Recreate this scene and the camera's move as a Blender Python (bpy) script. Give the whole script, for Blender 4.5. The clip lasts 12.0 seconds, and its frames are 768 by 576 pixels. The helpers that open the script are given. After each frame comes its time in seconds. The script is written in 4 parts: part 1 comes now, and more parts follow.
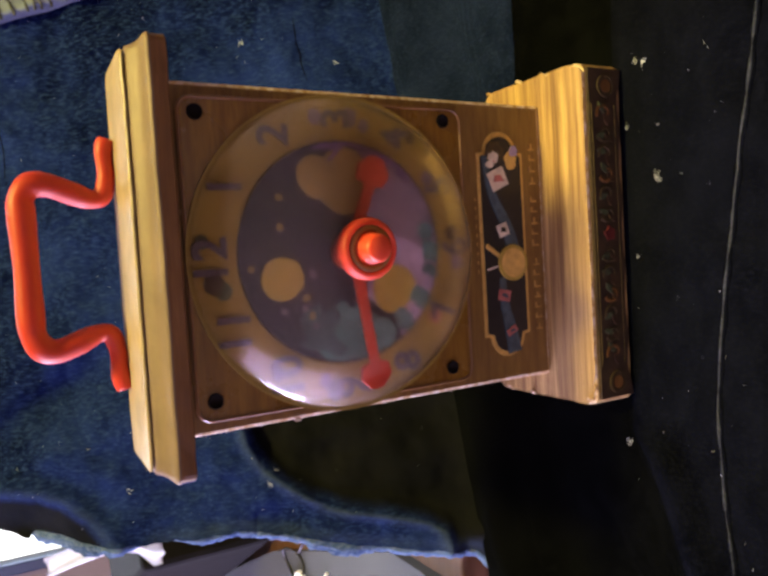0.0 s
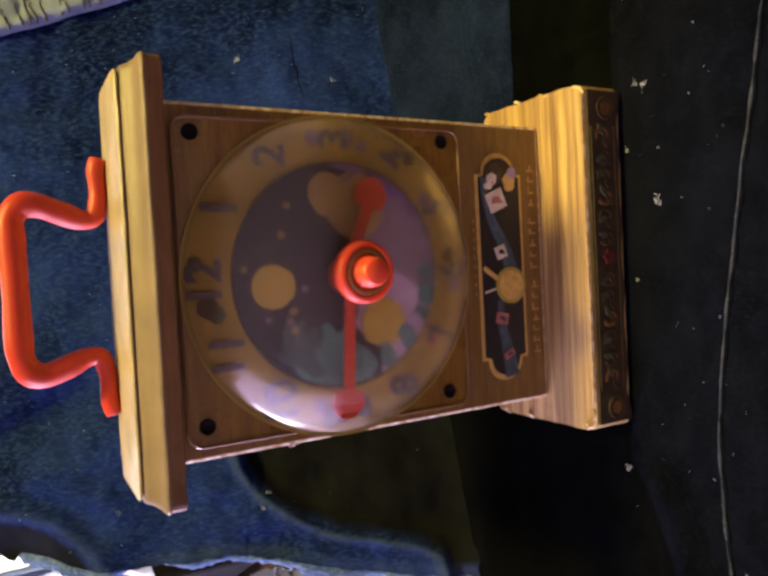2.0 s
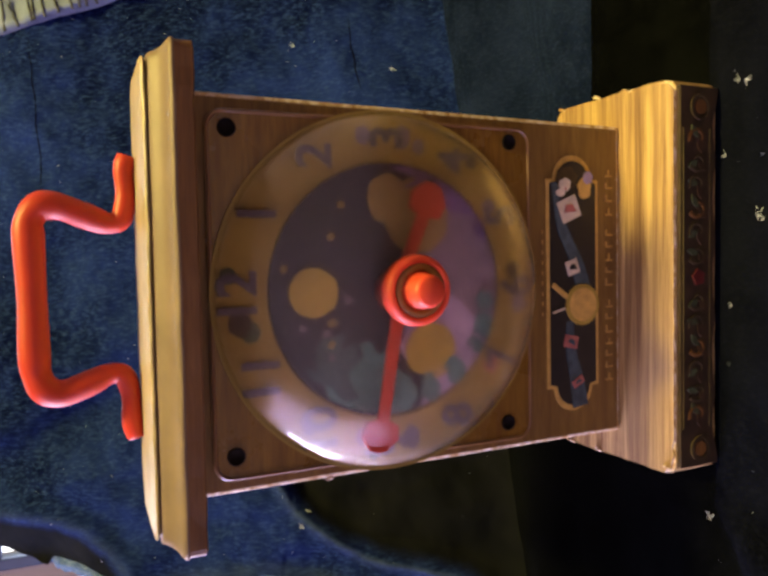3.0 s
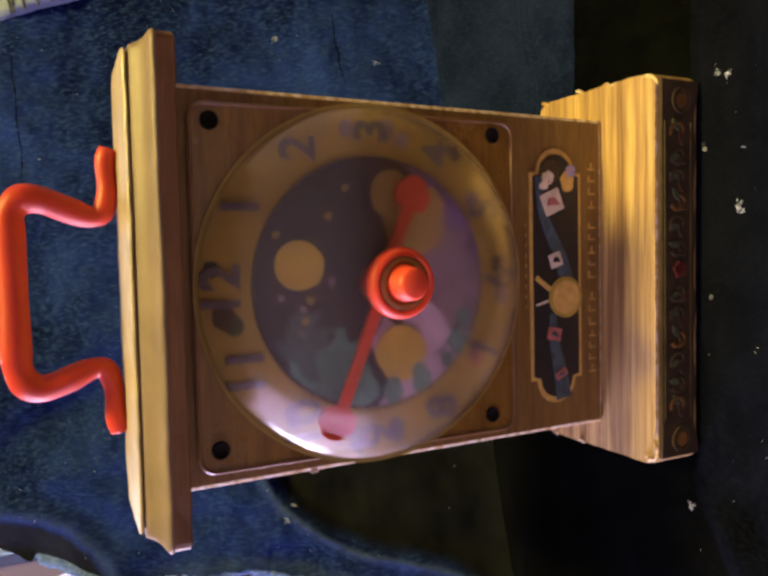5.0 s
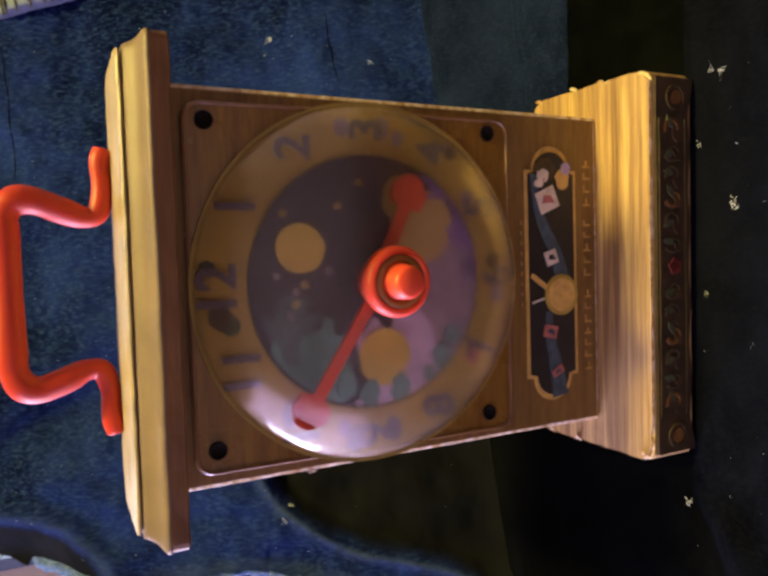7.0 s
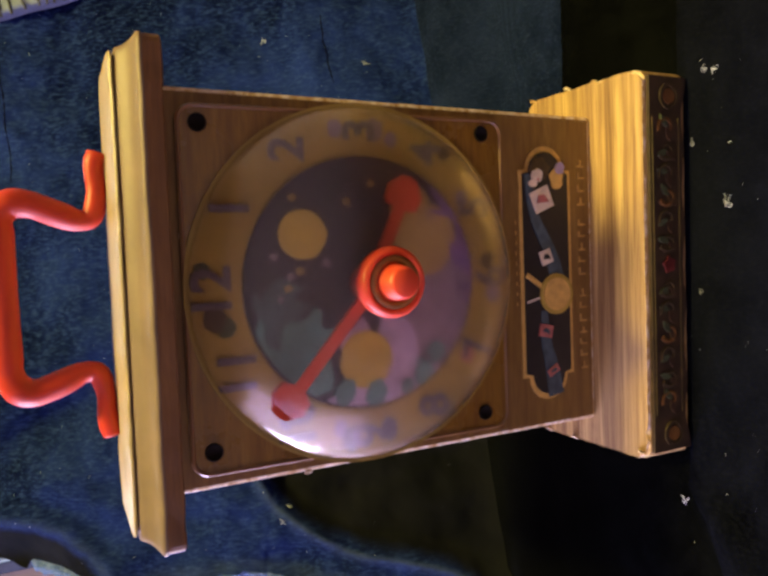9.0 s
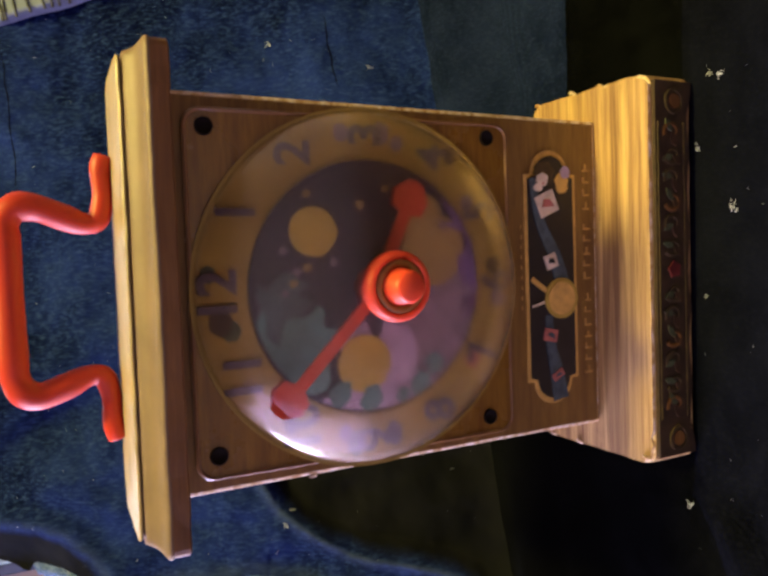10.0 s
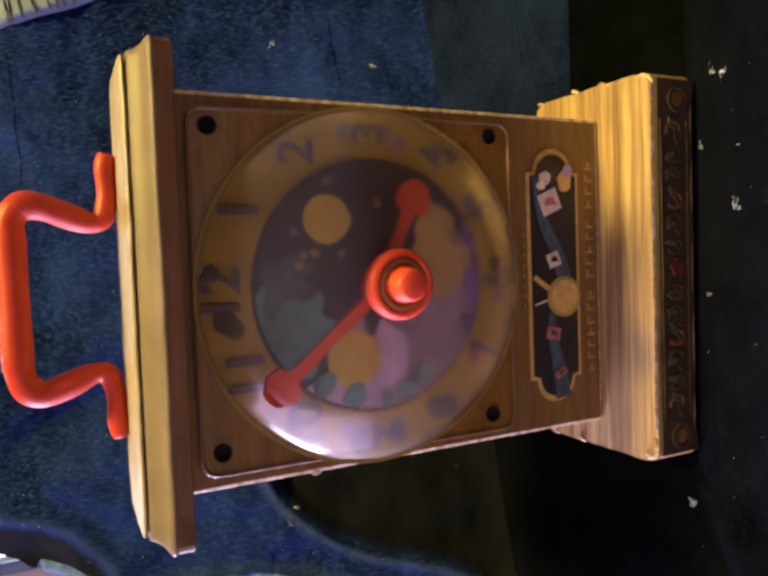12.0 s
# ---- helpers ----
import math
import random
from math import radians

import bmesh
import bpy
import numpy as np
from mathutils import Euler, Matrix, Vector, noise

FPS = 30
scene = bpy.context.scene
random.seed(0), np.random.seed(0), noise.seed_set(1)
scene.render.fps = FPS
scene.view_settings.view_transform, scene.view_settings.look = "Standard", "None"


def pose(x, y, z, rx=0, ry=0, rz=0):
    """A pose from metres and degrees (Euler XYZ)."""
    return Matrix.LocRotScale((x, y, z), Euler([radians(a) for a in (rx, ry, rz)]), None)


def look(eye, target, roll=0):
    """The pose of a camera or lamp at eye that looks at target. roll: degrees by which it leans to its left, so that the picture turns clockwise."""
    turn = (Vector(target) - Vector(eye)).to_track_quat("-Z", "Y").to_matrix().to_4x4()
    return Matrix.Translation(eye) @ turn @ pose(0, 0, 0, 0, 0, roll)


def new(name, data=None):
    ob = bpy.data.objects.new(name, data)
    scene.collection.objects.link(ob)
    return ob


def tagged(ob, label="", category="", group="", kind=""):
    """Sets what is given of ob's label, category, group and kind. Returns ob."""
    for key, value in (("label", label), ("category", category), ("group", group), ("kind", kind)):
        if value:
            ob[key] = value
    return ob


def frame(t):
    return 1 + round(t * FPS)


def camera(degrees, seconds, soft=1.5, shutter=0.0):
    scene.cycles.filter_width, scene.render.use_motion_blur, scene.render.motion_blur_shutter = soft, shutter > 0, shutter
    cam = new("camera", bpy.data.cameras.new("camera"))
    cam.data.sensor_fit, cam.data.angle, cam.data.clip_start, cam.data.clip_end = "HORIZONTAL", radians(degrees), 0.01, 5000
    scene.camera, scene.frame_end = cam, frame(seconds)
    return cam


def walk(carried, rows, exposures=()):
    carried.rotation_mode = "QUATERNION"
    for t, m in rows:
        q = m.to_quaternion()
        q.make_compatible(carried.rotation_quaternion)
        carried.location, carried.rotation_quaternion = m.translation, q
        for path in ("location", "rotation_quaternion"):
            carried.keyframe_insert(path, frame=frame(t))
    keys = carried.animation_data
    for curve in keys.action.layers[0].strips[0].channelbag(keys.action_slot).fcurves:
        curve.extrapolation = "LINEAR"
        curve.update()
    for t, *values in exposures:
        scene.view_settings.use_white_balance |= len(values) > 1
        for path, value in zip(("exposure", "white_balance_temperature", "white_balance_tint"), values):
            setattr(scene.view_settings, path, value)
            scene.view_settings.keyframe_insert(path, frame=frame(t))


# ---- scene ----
cam = camera(56.05, 12.0, soft=3.2)
PATH = [
    (0.0, (-0.0017, -0.2730, 0.2646), (-0.0255, 0.1644, 0.0236), -94.93),
    (0.5, (-0.0000, -0.2712, 0.2658), (-0.0200, 0.1662, 0.0244), -94.86),
    (1.0, (-0.0001, -0.2697, 0.2645), (-0.0228, 0.1669, 0.0218), -94.08),
    (1.5, (0.0011, -0.2696, 0.2638), (-0.0137, 0.1661, 0.0189), -93.67),
    (2.0, (0.0028, -0.2682, 0.2628), (-0.0130, 0.1673, 0.0177), -94.00),
    (2.2, (0.0044, -0.2649, 0.2622), (-0.0111, 0.1707, 0.0172), -93.96),
    (2.3, (0.0060, -0.2595, 0.2587), (-0.0111, 0.1830, 0.0265), -93.45),
    (2.5, (0.0083, -0.2492, 0.2521), (-0.0133, 0.2088, 0.0528), -92.90),
    (2.7, (0.0104, -0.2449, 0.2491), (-0.0128, 0.2119, 0.0472), -92.94),
    (3.0, (0.0125, -0.2404, 0.2457), (-0.0101, 0.2131, 0.0363), -92.30),
    (3.5, (0.0116, -0.2408, 0.2461), (-0.0133, 0.2103, 0.0318), -92.30),
    (5.5, (0.0116, -0.2411, 0.2450), (-0.0145, 0.2076, 0.0258), -92.82),
    (6.0, (0.0116, -0.2414, 0.2447), (-0.0155, 0.2067, 0.0245), -92.98),
    (6.5, (0.0112, -0.2406, 0.2458), (-0.0153, 0.2072, 0.0249), -93.08),
    (8.5, (0.0107, -0.2417, 0.2450), (-0.0139, 0.2054, 0.0225), -93.45),
    (9.0, (0.0111, -0.2419, 0.2446), (-0.0144, 0.2054, 0.0227), -93.59),
    (9.5, (0.0111, -0.2416, 0.2447), (-0.0139, 0.2061, 0.0234), -93.56),
    (10.0, (0.0116, -0.2411, 0.2459), (-0.0120, 0.2066, 0.0246), -93.32),
    (10.2, (0.0128, -0.2419, 0.2467), (-0.0117, 0.2079, 0.0297), -93.39),
    (10.5, (0.0124, -0.2420, 0.2479), (-0.0108, 0.2077, 0.0308), -93.31),
    (11.0, (0.0115, -0.2422, 0.2470), (-0.0115, 0.2078, 0.0304), -93.33),
    (11.5, (0.0110, -0.2426, 0.2463), (-0.0120, 0.2074, 0.0296), -93.34),
    (12.0, (0.0113, -0.2424, 0.2457), (-0.0128, 0.2069, 0.0274), -93.40),
]
walk(cam, [(t, look(eye, target, roll)) for t, eye, target, roll in PATH])

# ---- world and lights ----
world = bpy.data.worlds.new("world")
scene.world = world
world.use_nodes = True
wn = world.node_tree
sky = wn.nodes.new("ShaderNodeTexSky")
sky.sky_type, sky.sun_disc = "NISHITA", False
sky.sun_elevation, sky.sun_rotation = radians(32), radians(70)
wn.links.new(sky.outputs[0], wn.nodes["Background"].inputs[0])
wn.nodes["Background"].inputs[1].default_value = 0.12


def window_light(name, eye, target, width, height, watts, colour):
    lamp = bpy.data.lights.new(name, "AREA")
    lamp.shape, lamp.size, lamp.size_y, lamp.energy, lamp.color = "RECTANGLE", width, height, watts, colour
    ob = new(name, lamp)
    ob.matrix_world = look(eye, target)
    return ob


# daylight in the two window openings, and the ceiling light over the bench
window_light("window_light_west", (-1.58, 0.56, 0.40), (0.0, 0.30, 0.20), 0.8, 0.66, 72, (0.72, 0.62, 1.0))
window_light("window_light_southwest", (-1.58, -0.55, 0.44), (0.0, -0.25, 0.30), 1.06, 1.66, 21, (0.78, 0.54, 1.0))
window_light("window_light_north", (0.0, 1.99, 0.855), (0.0, 0.0, 0.855), 1.58, 1.5, 82, (0.76, 0.82, 1.0))
LAMP_X, LAMP_Y = 0.50, -0.058
lamp = window_light("ceiling_lamp_light", (LAMP_X, LAMP_Y, 1.70), (LAMP_X, LAMP_Y, 0.0), 0.24, 0.24, 47, (1.0, 0.78, 0.20))
lamp.data.shape = "DISK"
scene.view_settings.exposure = 0.2


# ---- materials ----
def mat(name):
    m = bpy.data.materials.new(name)
    m.use_nodes = True
    return m, m.node_tree, m.node_tree.nodes["Principled BSDF"]


def ramp(nt, fac, stops):
    r = nt.nodes.new("ShaderNodeValToRGB")
    while len(r.color_ramp.elements) < len(stops):
        r.color_ramp.elements.new(0.5)
    for e, (p, c) in zip(r.color_ramp.elements, stops):
        e.position, e.color = p, (*c, 1)
    nt.links.new(fac, r.inputs[0])
    return r.outputs[0]


def noise_tex(nt, scale, detail=4.0, rough=0.55, stretch=(1, 1, 1)):
    tc, mp, n = (nt.nodes.new(k) for k in ("ShaderNodeTexCoord", "ShaderNodeMapping", "ShaderNodeTexNoise"))
    mp.inputs["Scale"].default_value = stretch
    n.inputs["Scale"].default_value, n.inputs["Detail"].default_value, n.inputs["Roughness"].default_value = scale, detail, rough
    nt.links.new(tc.outputs["Object"], mp.inputs[0])
    nt.links.new(mp.outputs[0], n.inputs["Vector"])
    return n.outputs["Fac"]


def mix(nt, fac, a, b, mode="MIX"):
    m = nt.nodes.new("ShaderNodeMix")
    m.data_type, m.blend_type = "RGBA", mode
    for sock, v in ((m.inputs[0], fac), (m.inputs[6], a), (m.inputs[7], b)):
        if isinstance(v, bpy.types.NodeSocket):
            nt.links.new(v, sock)
        elif isinstance(v, tuple):
            sock.default_value = (*v, 1)
        else:
            sock.default_value = v
    return m.outputs[2]


def bump(nt, bsdf, height, strength, distance):
    b = nt.nodes.new("ShaderNodeBump")
    b.inputs["Strength"].default_value, b.inputs["Distance"].default_value = strength, distance
    nt.links.new(height, b.inputs["Height"])
    nt.links.new(b.outputs[0], bsdf.inputs["Normal"])


def plain(name, colour, rough=0.5, vary=0.18, scale=60, metal=0.0, coat=0.0):
    m, nt, b = mat(name)
    f = noise_tex(nt, scale, 5)
    lo, hi = tuple(c * (1 - vary) for c in colour), tuple(min(1, c * (1 + vary)) for c in colour)
    nt.links.new(ramp(nt, f, [(0.3, lo), (0.7, hi)]), b.inputs["Base Color"])
    b.inputs["Roughness"].default_value, b.inputs["Metallic"].default_value = rough, metal
    b.inputs["Coat Weight"].default_value = coat
    bump(nt, b, noise_tex(nt, scale * 6, 3), 0.12, 0.0004)
    return m


def wood_paper(name, dark, mid, light, stretch, rough, scale=9.0, coat=0.0):
    """Printed wood-grain paper: streaks, fine fibres, rubbed patches."""
    m, nt, b = mat(name)
    streak = noise_tex(nt, scale, 6, 0.62, stretch)
    fine = noise_tex(nt, scale * 5, 5, 0.6, stretch)
    worn = noise_tex(nt, 38, 5, 0.6)
    c = ramp(nt, streak, [(0.30, dark), (0.48, mid), (0.68, light)])
    c = mix(nt, ramp(nt, fine, [(0.46, (0, 0, 0)), (0.66, (0.6, 0.6, 0.6))]), c, dark)
    c = mix(nt, ramp(nt, worn, [(0.62, (0, 0, 0)), (0.78, (0.35, 0.35, 0.35))]), c, light)
    nt.links.new(c, b.inputs["Base Color"])
    nt.links.new(ramp(nt, worn, [(0.3, (rough - 0.08,) * 3), (0.7, (rough + 0.15,) * 3)]), b.inputs["Roughness"])
    b.inputs["Coat Weight"].default_value, b.inputs["Coat Roughness"].default_value = coat, 0.55
    bump(nt, b, fine, 0.25, 0.0003)
    return m


def denim(name, dark, light, thread, sheen=0.0, faded=None):
    """Woven cotton. faded: the black dye's dark and light colour, and the ridges' highlight colour, laid by the cover's
    own dye and ridge marks.
    """
    m, nt, b = mat(name)
    tc = nt.nodes.new("ShaderNodeTexCoord")
    waves = []
    for axis in ("X", "Z"):
        w = nt.nodes.new("ShaderNodeTexWave")
        w.wave_type, w.bands_direction = "BANDS", axis
        w.inputs["Scale"].default_value, w.inputs["Distortion"].default_value = 420, 2.5
        w.inputs["Detail"].default_value, w.inputs["Detail Scale"].default_value = 2, 1.5
        nt.links.new(tc.outputs["Object"], w.inputs["Vector"])
        waves.append(w.outputs["Fac"])
    weave = mix(nt, 0.5, waves[0], waves[1])
    cloud = mix(nt, 0.35, noise_tex(nt, 8, 6, 0.6), noise_tex(nt, 55, 7, 0.7, (0.6, 1, 1.3)))
    slub = noise_tex(nt, 620, 4, 0.7, (1.2, 0.6, 0.32))
    tone = ramp(nt, cloud, [(0.41, (0, 0, 0)), (0.61, (1, 1, 1))])
    c = mix(nt, tone, dark, light)
    c = mix(nt, ramp(nt, slub, [(0.47, (0, 0, 0)), (0.74, (0.55, 0.55, 0.55))]), c, thread)
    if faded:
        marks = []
        for key in ("dye", "ridge_light"):
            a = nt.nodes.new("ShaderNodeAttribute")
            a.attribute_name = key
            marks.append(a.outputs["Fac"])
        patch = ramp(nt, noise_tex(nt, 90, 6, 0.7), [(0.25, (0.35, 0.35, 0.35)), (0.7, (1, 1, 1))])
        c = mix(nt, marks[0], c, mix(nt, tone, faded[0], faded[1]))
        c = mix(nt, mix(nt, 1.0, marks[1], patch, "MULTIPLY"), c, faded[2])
    c = mix(nt, 0.35, c, weave, "MULTIPLY")
    nt.links.new(c, b.inputs["Base Color"])
    b.inputs["Roughness"].default_value = 0.85
    b.inputs["Sheen Weight"].default_value = sheen
    b.inputs["Specular IOR Level"].default_value = 0.0
    b.inputs["Sheen Roughness"].default_value = 0.5
    b.inputs["Sheen Tint"].default_value = (0.45, 0.6, 1.0, 1)
    bump(nt, b, mix(nt, 0.5, weave, slub), 0.3, 0.0005)
    return m


GRAIN_X = (0.25, 3.2, 3.2)
M_FACE = wood_paper("wood_grain_paper", (0.115, 0.052, 0.008), (0.170, 0.088, 0.015), (0.23, 0.130, 0.026), GRAIN_X, 0.42, 85.0, 0.35)
M_LEDGE = wood_paper("yellow_wood_grain_paper", (0.15, 0.070, 0.028), (0.40, 0.25, 0.098), (0.70, 0.50, 0.19), (0.07, 2.6, 2.6), 0.5, 90.0, 0.25)
M_UMBER_FACE = wood_paper("dark_wood_grain_paper", (0.10, 0.042, 0.009), (0.150, 0.068, 0.015), (0.20, 0.096, 0.024), GRAIN_X, 0.45, 85.0, 0.1)
M_ROOF = plain("tan_plastic", (0.180, 0.127, 0.074), 0.52, 0.16, 60)
M_TOP = plain("yellow_plastic", (0.33, 0.26, 0.135), 0.42, 0.2, 90)
m_edge, nt, b = mat("worn_lit_edge")
chip = noise_tex(nt, 260, 5, 0.65)
nt.links.new(ramp(nt, chip, [(0.36, (0.36, 0.19, 0.05)), (0.48, (0.58, 0.43, 0.24)), (0.60, (0.80, 0.70, 0.58))]), b.inputs["Base Color"])
b.inputs["Roughness"].default_value = 0.55
bump(nt, b, chip, 0.6, 0.0006)
M_EDGE = m_edge
M_RED = plain("orange_red_plastic", (0.47, 0.029, 0.006), 0.48, 0.14, 40)
M_RED.node_tree.nodes["Principled BSDF"].inputs["Subsurface Weight"].default_value = 0.15
M_RED.node_tree.nodes["Principled BSDF"].inputs["Subsurface Scale"].default_value = 0.004
M_RED.node_tree.nodes["Principled BSDF"].inputs["Subsurface Radius"].default_value = (1.0, 0.25, 0.1)
M_KNOB = plain("translucent_orange_plastic", (0.74, 0.075, 0.030), 0.45, 0.08, 60)
kb = M_KNOB.node_tree.nodes["Principled BSDF"].inputs
kb["Subsurface Weight"].default_value, kb["Subsurface Scale"].default_value, kb["Subsurface Radius"].default_value = 0.22, 0.004, (1.0, 0.3, 0.12)
M_HAND = plain("red_plastic", (0.46, 0.045, 0.018), 0.4, 0.1, 80)
M_RING = plain("ochre_dial_paper", (0.26, 0.180, 0.030), 0.55, 0.14, 45)
M_DISC = plain("night_blue_printed_card", (0.022, 0.018, 0.034), 0.5, 0.35, 55)
M_MOON = plain("yellow_print", (0.37, 0.265, 0.044), 0.5, 0.15, 120)
M_TEAL = plain("grey_green_print", (0.08, 0.17, 0.165), 0.5, 0.3, 110)
M_LILAC = plain("lilac_print", (0.33, 0.25, 0.36), 0.5, 0.25, 110)
M_NUM = plain("blue_black_ink", (0.092, 0.074, 0.080), 0.55, 0.2, 200)
M_BLACK = plain("black_print", (0.012, 0.011, 0.012), 0.45, 0.3, 200)
M_GOLD = plain("gold_ink", (0.58, 0.36, 0.09), 0.45, 0.2, 300)
M_DIM_GOLD = plain("rubbed_gold_ink", (0.44, 0.26, 0.07), 0.5, 0.3, 300)
M_SLATE = plain("slate_blue_print", (0.048, 0.078, 0.096), 0.5, 0.4, 260)
M_CREAM = plain("cream_print", (0.66, 0.55, 0.42), 0.5, 0.2, 260)
M_ROSE = plain("rose_print", (0.42, 0.13, 0.11), 0.5, 0.3, 260)
M_UMBER = plain("umber_print", (0.044, 0.027, 0.012), 0.5, 0.4, 200)
M_SCREW = plain("dark_screw_hole", (0.010, 0.008, 0.007), 0.95, 0.2, 200)
M_SCREW.node_tree.nodes["Principled BSDF"].inputs["Specular IOR Level"].default_value = 0.1
M_METAL = plain("tarnished_metal", (0.42, 0.38, 0.33), 0.35, 0.3, 200, metal=1.0)
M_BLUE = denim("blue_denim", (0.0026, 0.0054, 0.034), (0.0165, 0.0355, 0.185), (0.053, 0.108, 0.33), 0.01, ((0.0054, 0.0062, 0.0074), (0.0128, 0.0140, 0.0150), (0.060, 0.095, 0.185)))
M_CREASE_SHADE = denim("crease_shade_denim", (0.0022, 0.0025, 0.0029), (0.0060, 0.0066, 0.0072), (0.013, 0.0142, 0.0155))
M_JET = denim("jet_black_denim", (0.0014, 0.0016, 0.0018), (0.0036, 0.0042, 0.0046), (0.0068, 0.0078, 0.0086))
M_CHAR = denim("charcoal_denim", (0.0019, 0.0023, 0.0044), (0.0055, 0.0066, 0.0122), (0.0110, 0.0128, 0.0215))
M_NAVY = denim("navy_black_denim", (0.0035, 0.007, 0.022), (0.013, 0.022, 0.064), (0.028, 0.042, 0.10))
M_PALE = denim("pale_denim_reverse", (0.03, 0.06, 0.14), (0.12, 0.20, 0.36), (0.34, 0.43, 0.56))
M_QUILT = plain("grey_quilt_cotton", (0.155, 0.20, 0.31), 0.9, 0.22, 70)
M_QUILT_SHADE = plain("dark_quilt_shade", (0.07, 0.08, 0.08), 0.9, 0.3, 200)
M_LINT = plain("white_lint", (0.72, 0.80, 0.95), 0.9, 0.2, 400)
M_MAUVE = plain("mauve_print", (0.17, 0.125, 0.165), 0.5, 0.25, 110)
M_SEAM = denim("worn_seam_denim", (0.014, 0.018, 0.028), (0.07, 0.08, 0.11), (0.14, 0.16, 0.20))
M_MAROON = plain("maroon_print", (0.14, 0.022, 0.020), 0.5, 0.3, 200)
M_OLIVE = plain("olive_print", (0.055, 0.038, 0.016), 0.5, 0.3, 200)
M_FOREST = plain("forest_green_print", (0.060, 0.075, 0.035), 0.5, 0.3, 200)
M_VIOLET = plain("violet_print", (0.13, 0.075, 0.19), 0.5, 0.25, 110)
M_DUSK = plain("dusk_green_print", (0.045, 0.075, 0.085), 0.5, 0.3, 110)
M_OCHRE = plain("dim_ochre_print", (0.25, 0.17, 0.055), 0.5, 0.2, 110)
M_DEEP = plain("deep_umber_print", (0.05, 0.026, 0.012), 0.5, 0.3, 200)
M_WALL = plain("painted_wall", (0.21, 0.17, 0.145), 0.85, 0.06, 4)
M_FLOOR = wood_paper("floor_boards", (0.05, 0.022, 0.01), (0.11, 0.05, 0.022), (0.17, 0.08, 0.04), (0.3, 3, 3), 0.45, 2.5)
M_FRAME = plain("slate_blue_window_paint", (0.010, 0.022, 0.055), 0.6, 0.15, 20)
M_DESK = wood_paper("desk_wood", (0.09, 0.04, 0.018), (0.15, 0.07, 0.03), (0.21, 0.11, 0.055), (0.3, 3, 3), 0.45, 5)
M_CARD = plain("grey_card", (0.045, 0.050, 0.047), 0.7, 0.1, 12)
M_WHITE = plain("white_plastic", (0.82, 0.82, 0.84), 0.45, 0.05, 60)
M_CABLE = plain("black_rubber", (0.02, 0.02, 0.022), 0.45, 0.2, 100)

m_dome, nt, b = mat("hazy_clear_plastic")
b.inputs["Base Color"].default_value = (0.97, 0.90, 0.75, 1)
b.inputs["Transmission Weight"].default_value = 1.0
b.inputs["Specular IOR Level"].default_value = 0.12
b.inputs["Coat Weight"].default_value = 0.55
b.inputs["Coat Roughness"].default_value = 0.15
b.inputs["IOR"].default_value = 1.30
scr = noise_tex(nt, 30, 5, 0.6)
nt.links.new(ramp(nt, scr, [(0.3, (0.21,) * 3), (0.75, (0.25,) * 3)]), b.inputs["Roughness"])
M_DOME = m_dome


# ---- builders ----
def thing(name, label, category, loc=(0, 0, 0), group=""):
    ob = new(name)
    ob.location = loc
    return tagged(ob, label, category, group)


def part(name, bm, material, parent=None, label="", smooth=False):
    bmesh.ops.recalc_face_normals(bm, faces=bm.faces)
    me = bpy.data.meshes.new(name)
    if smooth:
        for f in bm.faces:
            f.smooth = True
    bm.to_mesh(me)
    bm.free()
    for m in material if isinstance(material, (list, tuple)) else (material,):
        me.materials.append(m)
    ob = new(name, me)
    if parent:
        ob.parent = parent
    if label:
        tagged(ob, label)
    return ob


def structure(name, bm, material, label, category, smooth=False):
    return tagged(part(name, bm, material, None, "", smooth), label, category, kind="structure")


def box(bm, x0, x1, y0, y1, z0, z1, bevel=0.0, seg=2, edge_slot=0):
    made = bmesh.ops.create_cube(bm, size=1)["verts"]
    for v in made:
        v.co = Vector(((x0 + x1) / 2 + v.co.x * (x1 - x0), (y0 + y1) / 2 + v.co.y * (y1 - y0), (z0 + z1) / 2 + v.co.z * (z1 - z0)))
    if bevel:
        edges = list({e for v in made for e in v.link_edges})
        out = bmesh.ops.bevel(bm, geom=edges, offset=bevel, segments=seg, affect="EDGES", profile=0.5)
        for f in out["faces"]:
            f.material_index = edge_slot
    return bm


def boxes(*specs):
    bm = bmesh.new()
    for s in specs:
        box(bm, *s)
    return bm


def plate(bm, pts, y0, y1):
    """A flat piece whose outline lies in x and z, from y0 (front) to y1."""
    front = [bm.verts.new((x, y0, z)) for x, z in pts]
    back = [bm.verts.new((x, y1, z)) for x, z in pts]
    bm.faces.new(front)
    bm.faces.new(back[::-1])
    n = len(pts)
    for i in range(n):
        bm.faces.new((front[i], back[i], back[(i + 1) % n], front[(i + 1) % n]))
    return bm


def disc_pts(cx, cz, r, n=32, squash=1.0, wob=0.0, seed=0):
    rnd = random.Random(seed)
    return [(cx + r * (1 + wob * (rnd.random() - 0.5)) * math.cos(a), cz + r * squash * (1 + wob * (rnd.random() - 0.5)) * math.sin(a)) for a in (2 * math.pi * i / n for i in range(n))]


